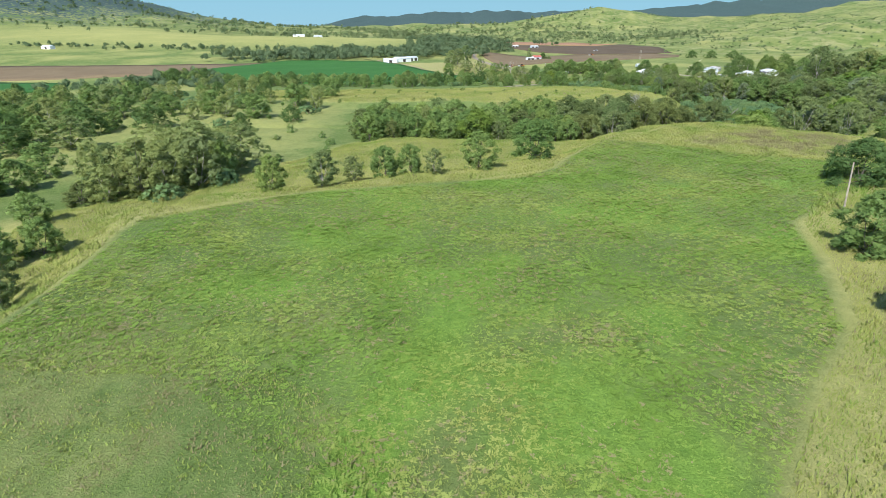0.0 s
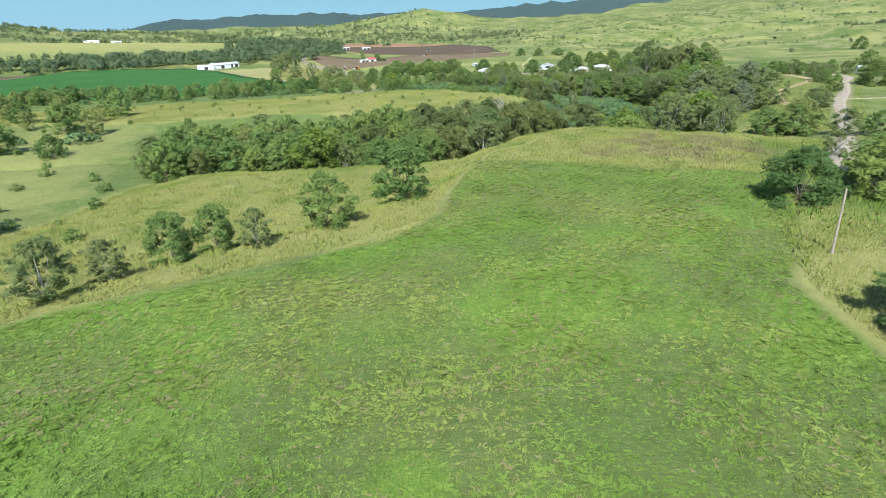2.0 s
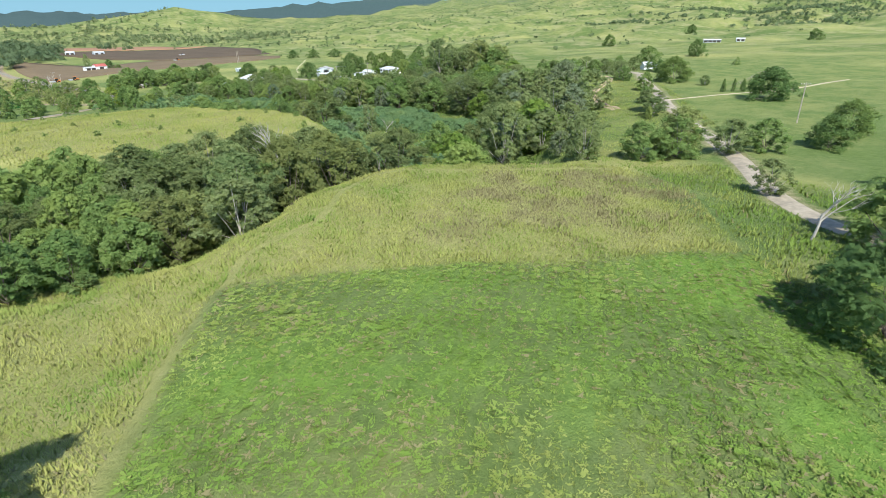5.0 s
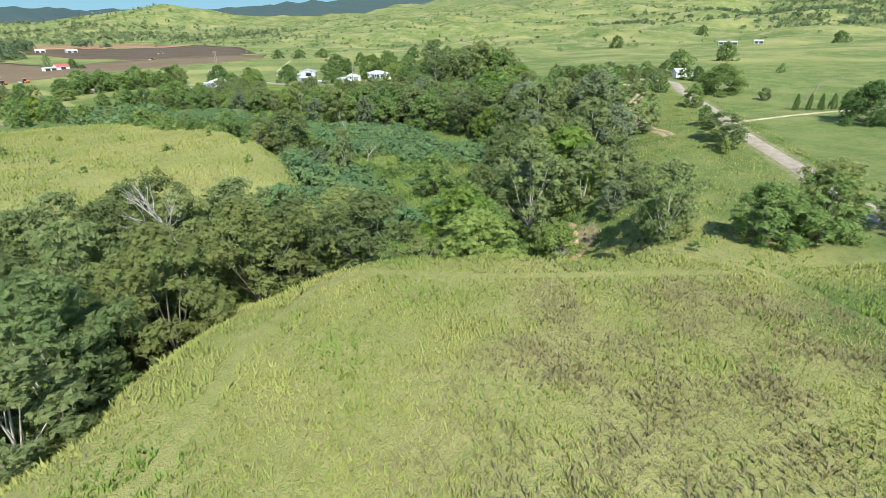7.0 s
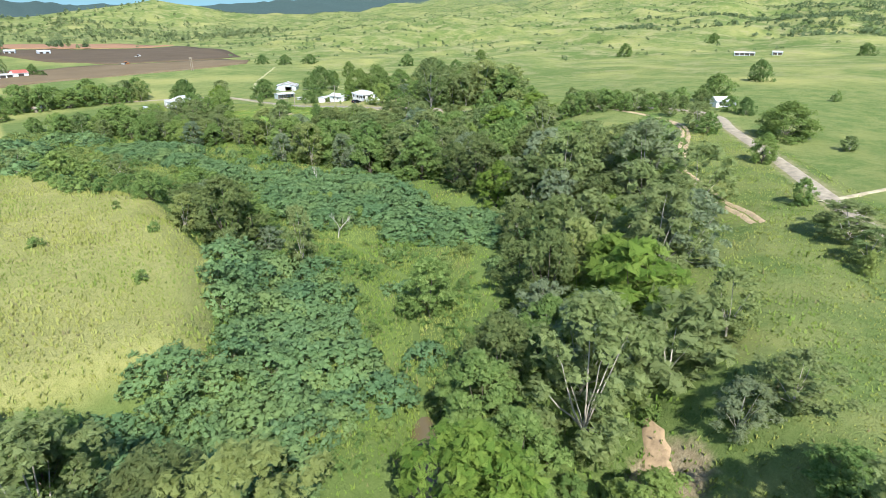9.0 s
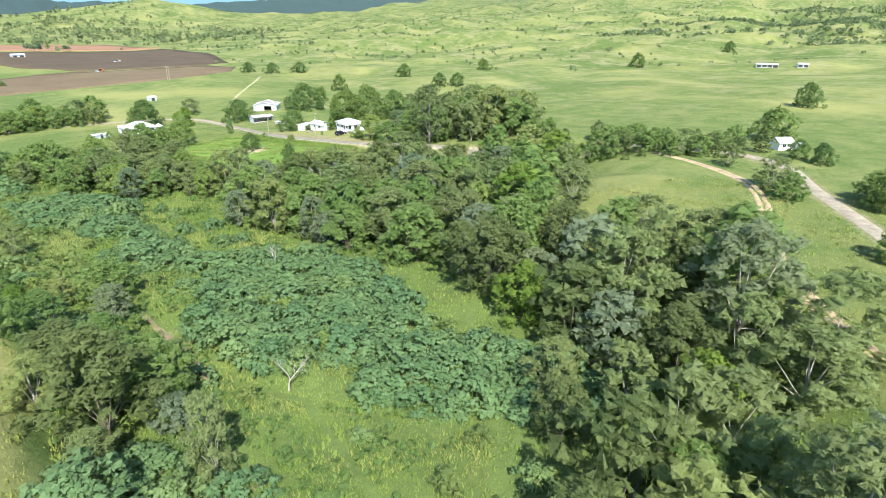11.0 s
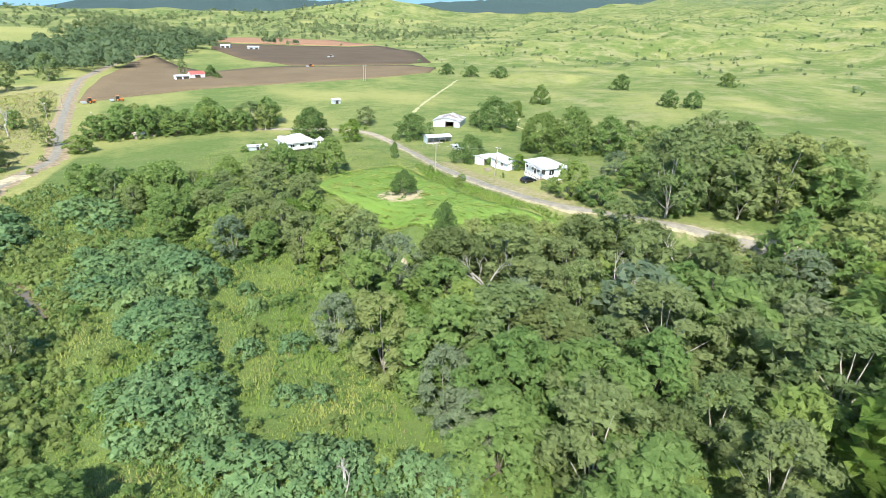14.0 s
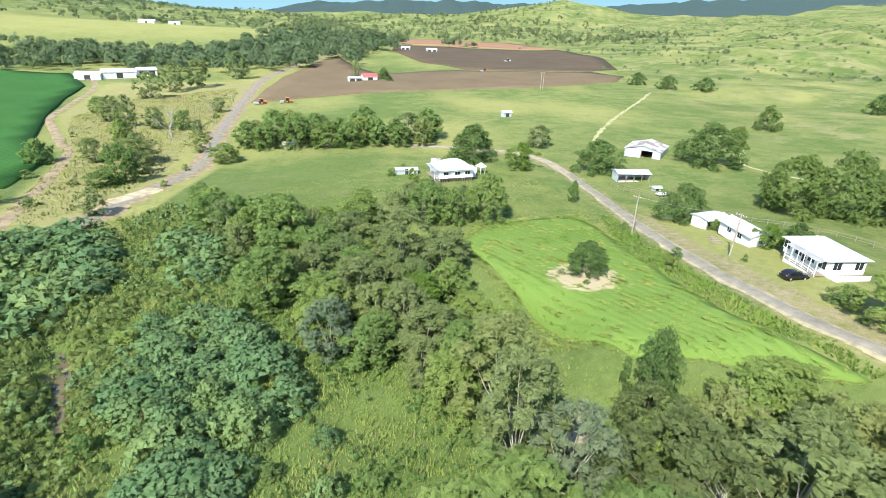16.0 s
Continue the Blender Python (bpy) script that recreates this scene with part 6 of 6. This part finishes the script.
closed_shed("cottage", 298.2, 261.0, 150, 5.0, 4.2, 2.4, 1.2, M["wall_white"], M["roof_white"], "small white gabled cottage under shade trees", "house", 0, 2)
closed_shed("packing_shed", -62.0, 671.0, 12, 15.0, 10.0, 3.4, 1.4, M["wall_white"], M["roof_white"], "big white packing shed at crop edge", "shed", 1, 0)
closed_shed("packing_shed", -49.0, 681.0, 34, 19.0, 12.0, 4.0, 1.6, M["wall_white"], M["roof_white"], "long white farm shed behind crop", "shed", 1, 0)
closed_shed("packing_shed", -38.0, 696.0, 34, 12.0, 9.0, 3.8, 1.4, M["wall_white"], M["roof_grey"], "smaller grey-roofed shed among trees", "shed", 2, 0)
closed_shed("red_house", 114.0, 698.0, 20, 10.0, 7.0, 2.8, 1.9, M["wall_white"], M["roof_red"], "white house with red iron roof among ploughed fields", "house", 1, 3)
closed_shed("machine_shed", 105.0, 690.0, 20, 9.0, 5.0, 2.6, 0.6, M["wall_white"], M["roof_white"], "low white machine shed beside house", "shed", 2, 0)
closed_shed("machine_shed", 160.0, 1012.0, 10, 13.0, 7.0, 3.0, 1.2, M["wall_tin"], M["roof_white"], "white farm shed by the red field", "shed", 2, 0)
closed_shed("machine_shed", 128.0, 1024.0, -8, 11.0, 8.0, 3.0, 1.4, M["wall_tin"], M["roof_grey"], "grey-roofed farm shed among trees", "shed", 2, 0)
closed_shed("stock_shed", 656.0, 404.0, -62, 17.0, 6.5, 2.5, 0.8, M["wall_tin"], M["roof_white"], "long white-roofed stock shed at hill foot", "shed", 4, 0)
closed_shed("stock_shed", 669.0, 380.0, -62, 8.0, 6.0, 2.6, 0.9, M["wall_tin"], M["roof_white"], "white stock shed beside a round tree", "shed", 2, 0)
closed_shed("far_house", -330.0, 1330.0, 10, 26.0, 12.0, 4.0, 2.5, M["wall_white"], M["roof_white"], "white farmhouse on the dry rise", "house", 1, 2)
closed_shed("far_house", -290.0, 1345.0, 30, 18.0, 10.0, 4.0, 2.5, M["wall_white"], M["roof_grey"], "grey-roofed farmhouse on the dry rise", "house", 1, 2)
closed_shed("far_house", -620.0, 905.0, -10, 16.0, 10.0, 3.6, 2.2, M["wall_white"], M["roof_grey"], "grey farmhouse between trees beyond the fields", "house", 1, 2)
closed_shed("field_hut", 191.5, 559.0, 20, 4.2, 2.8, 2.2, 0.6, M["wall_tin"], M["roof_white"], "small pale field hut", "shed", 1, 0)
closed_shed("pump_hut", 106.5, 489.5, 20, 3.4, 2.2, 2.0, 0.5, M["timber"], M["roof_rust"], "small brown pump hut in the paddock", "shed", 1, 0)
t_ = stand_at("water_tank", 301.6, 257.4, 0, "round pale rainwater tank beside cottage", "tank")
_b = bmesh.new()
bmesh.ops.create_cone(_b, cap_ends=True, segments=20, radius1=1.2, radius2=1.2, depth=2.2, matrix=pose(0, 0, 1.0))
bmesh.ops.create_cone(_b, cap_ends=True, segments=20, radius1=1.25, radius2=0.2, depth=0.25, matrix=pose(0, 0, 2.2))
part("barrel", _b, M["roof_grey"], t_)


# ---- vehicles ----
def car():
    c = stand_at("car", 212.7, 378.2, 6, "black small hatchback parked on the yard", "car")
    prof = [(-2.0, 0.45), (-2.05, 0.75), (-1.9, 1.0), (-1.45, 1.38), (-0.5, 1.50), (0.25, 1.44), (0.95, 1.02), (1.75, 0.86), (2.05, 0.62), (2.02, 0.36), (1.7, 0.25), (-1.7, 0.25)]
    bm = bmesh.new()
    rows = []
    for y, s in ((-0.86, 0.86), (-0.80, 0.98), (-0.55, 1.0), (0.55, 1.0), (0.80, 0.98), (0.86, 0.86)):
        rows.append([bm.verts.new((x, y * (1 - 0.22 * max(0, z - 0.9)), 0.25 + (z - 0.25) * s)) for x, z in prof])
    for a, b in zip(rows, rows[1:]):
        for i in range(len(prof)):
            j = (i + 1) % len(prof)
            bm.faces.new((a[i], b[i], b[j], a[j]))
    bm.faces.new(rows[0]), bm.faces.new(rows[-1][::-1])
    bmesh.ops.recalc_face_normals(bm, faces=bm.faces)
    for f in bm.faces:
        f.smooth = True
    body = part("body", bm, M["black_paint"], c)
    for y in (-1, 1):
        bm = bmesh.new()
        vs = [bm.verts.new((x, y * (0.87 * (1 - 0.22 * (z - 0.9)) + 0.005), z)) for x, z in ((-1.55, 1.0), (-1.3, 1.33), (-0.5, 1.42), (0.2, 1.36), (0.75, 1.02))]
        bm.faces.new(vs)
        bmesh.ops.solidify(bm, geom=bm.faces[:], thickness=0.015)
        part("side_window", bm, M["glass"], body)
        block("headlight", M["steel"], body, (1.92, y * 0.62 - 0.16, 0.64, 2.04, y * 0.62 + 0.16, 0.76))
        block("tail_light", M["roof_red"], body, (-2.07, y * 0.66 - 0.12, 0.80, -1.96, y * 0.66 + 0.12, 1.0))
    bm = bmesh.new()
    vs = [bm.verts.new(p) for p in ((0.33, -0.62, 1.43), (0.33, 0.62, 1.43), (0.98, 0.72, 1.05), (0.98, -0.72, 1.05))]
    bm.faces.new(vs)
    bmesh.ops.solidify(bm, geom=bm.faces[:], thickness=0.02)
    part("windscreen", bm, M["glass"], body)
    for x in (-1.25, 1.25):
        for y in (-0.8, 0.8):
            bm = bmesh.new()
            bmesh.ops.create_cone(bm, cap_ends=True, segments=18, radius1=0.31, radius2=0.31, depth=0.2, matrix=pose(x, y, 0.31, 90))
            w = part("wheel", bm, M["rubber"], c)
            bm = bmesh.new()
            bmesh.ops.create_cone(bm, cap_ends=True, segments=14, radius1=0.19, radius2=0.19, depth=0.22, matrix=pose(x, y, 0.31, 90))
            part("rim", bm, M["steel"], w)


def tractor(x, y, turn, paint, label):
    t = stand_at("tractor", x, y, turn, label, "tractor", group="field machines")
    block("bonnet", paint, t, (0.2, -0.45, 0.9, 2.2, 0.45, 1.7), 0.08)
    block("cab", M["glass"], t, (-1.2, -0.75, 1.2, 0.2, 0.75, 2.7), 0.06)
    block("cab_roof", paint, t, (-1.35, -0.85, 2.7, 0.35, 0.85, 2.85), 0.04)
    block("chassis", M["dark"], t, (-1.4, -0.35, 0.6, 2.1, 0.35, 0.95))
    block("implement", M["steel"], t, (-4.4, -1.8, 0.3, -2.4, 1.8, 1.1), 0.05)
    block("hitch", M["dark"], t, (-2.6, -0.12, 0.55, -1.3, 0.12, 0.75))
    for px, r, w in ((-0.7, 0.85, 0.95), (1.6, 0.5, 0.8)):
        for s in (-1, 1):
            bm = bmesh.new()
            bmesh.ops.create_cone(bm, cap_ends=True, segments=18, radius1=r, radius2=r, depth=0.4, matrix=pose(px, s * w, r, 90))
            wheel = part("wheel", bm, M["rubber"], t)
            bm = bmesh.new()
            bmesh.ops.create_cone(bm, cap_ends=True, segments=14, radius1=r * 0.55, radius2=r * 0.55, depth=0.44, matrix=pose(px, s * w, r, 90))
            part("rim", bm, paint, wheel)


car()
tractor(70.5, 588, 30, M["orange"], "orange tractor with implement at the field edge")
tractor(82.5, 593, 10, M["orange"], "orange tractor parked beside brown soil")
tractor(205.0, 790, 15, M["orange"], "small tractor at the edge of dark soil")
tractor(240.0, 900, 5, M["roof_white"], "pale tractor working the dark ploughed field")


# ---- power poles and wires ----
def power_pole(x, y, high, turn=0.0, lean=0.0, label="", arms=1):
    p = stand_at("power_pole", x, y, turn, label or "grey timber power pole with crossarm", "power pole", group="power poles")
    co, faces = [], []
    tube(co, faces, (0, 0, -0.8), (lean * high, 0, high), 0.17, 0.11, 8, 0.0, 3)
    new("post", mesh_of("post", co, faces, M["pole"], True)).parent = p
    for k in range(arms):
        z = high - 0.4 - 0.9 * k
        arm = block("crossarm", M["timber"], p, (lean * z - 0.06, -1.1, z - 0.06, lean * z + 0.06, 1.1, z + 0.06), 0.01)
        for y_ in (-1.0, -0.4, 0.4, 1.0):
            block("insulator", M["wall_white"], arm, (lean * z - 0.04, y_ - 0.04, z + 0.06, lean * z + 0.04, y_ + 0.04, z + 0.2), 0.01)
    return Vector((x, y, at(x, y) + high - 0.2))


def wire(a, b, sag, label):
    co, faces = [], []
    pts = [a.lerp(b, i / 14) - Vector((0, 0, sag * 4 * (i / 14) * (1 - i / 14))) for i in range(15)]
    for p, q in zip(pts, pts[1:]):
        tube(co, faces, p, q, 0.014, 0.014, 4, 0.0, 1)
    tagged(new("power_line", mesh_of("power_line", co, faces, M["steel"])), label, "power line", "power lines")


P1 = power_pole(208.7, 389.9, 8.0, 20, 0.05, "leaning grey timber power pole beside farmhouse yard")
P2 = power_pole(196.8, 405.5, 8.5, 40)
power_pole(228.0, 664.0, 11.0, 70, 0.0, "tall timber power pole at the ploughed field's edge", 2)
power_pole(229.6, 664.6, 11.0, 70, 0.0, "tall timber power pole at the ploughed field's edge", 1)
power_pole(90.0, 500.0, 9.0, 20)
power_pole(67.5, 527.0, 9.0, 80)
power_pole(66.5, 555.0, 9.0, 80)
power_pole(67.5, 86.5, 8.5, 10, -0.1, "slim grey post at the paddock edge", 0)
power_pole(189.0, 150.5, 10.0, 30, -0.04, "leaning grey power pole in the roadside pasture")
wire(P1, P2, 0.5, "thin power line from pole to pole")


# ---- yard and roadside things ----
def fence(points, label, pace=3.0, high=1.25, rails=2, post=0.05):
    f = stand_at("fence", points[0][0], points[0][1], 0, label, "fence", group="fences")
    base = Vector(f.matrix_world.translation)
    line = smooth_line(points, pace)
    for p in line:
        z = at(p.x, p.y)
        block("post", M["timber"], f, (p.x - base.x - post, p.y - base.y - post, z - base.z - 0.4, p.x - base.x + post, p.y - base.y + post, z - base.z + high), 0.015)
    for k in range(rails):
        for p, q in zip(line, line[1:]):
            h = high * (0.45 + 0.45 * k)
            co, faces = [], []
            tube(co, faces, (p.x - base.x, p.y - base.y, at(p.x, p.y) + h - base.z), (q.x - base.x, q.y - base.y, at(q.x, q.y) + h - base.z), 0.03, 0.03, 4, 0.0, 1)
            new("rail", mesh_of("rail", co, faces, M["timber"])).parent = f


fence([(205.5, 446), (209, 440), (214, 434), (219, 432), (220, 440)], "grey timber stockyard fence beside tractor shed", 2.2, 1.3, 3)
fence([(225, 372), (236, 378), (240, 392), (232, 405), (222, 412)], "post and rail fence behind the white farmhouse", 3.0)
fence([(62, 584), (110, 622), (170, 648), (232, 672), (290, 716)], "long post and wire fence along the brown field", 9.0, 1.2)
fence([(252, 196), (275, 200), (300, 206), (330, 208)], "dark post and rail fence across the hillside pasture", 5.0, 1.3)
for _i in range(4):
    _x, _y = 210.4 + 0.3 * _i, 397.0 + 1.3 * _i
    tagged(block("sleeper", M["timber"], None, (-1.3, -0.13, -0.03, 1.3, 0.13, 0.2)), "pale timber sleeper lying on the lawn", "sleeper", "sleepers on the lawn").matrix_world = pose(_x, _y, at(_x, _y), 0, 0, 12)
_t = stand_at("trailer", 216.5, 437.5, 25, "white flat trailer in rough grass", "trailer")
block("tray", M["roof_white"], _t, (-1.8, -0.9, 0.55, 1.8, 0.9, 0.75))
for _x in (-0.5, 0.5):
    for _y in (-0.95, 0.95):
        _b = bmesh.new()
        bmesh.ops.create_cone(_b, cap_ends=True, segments=14, radius1=0.3, radius2=0.3, depth=0.18, matrix=pose(_x, _y, 0.3, 90))
        part("wheel", _b, M["rubber"], _t)
block("drawbar", M["steel"], _t, (1.8, -0.06, 0.5, 3.0, 0.06, 0.6))
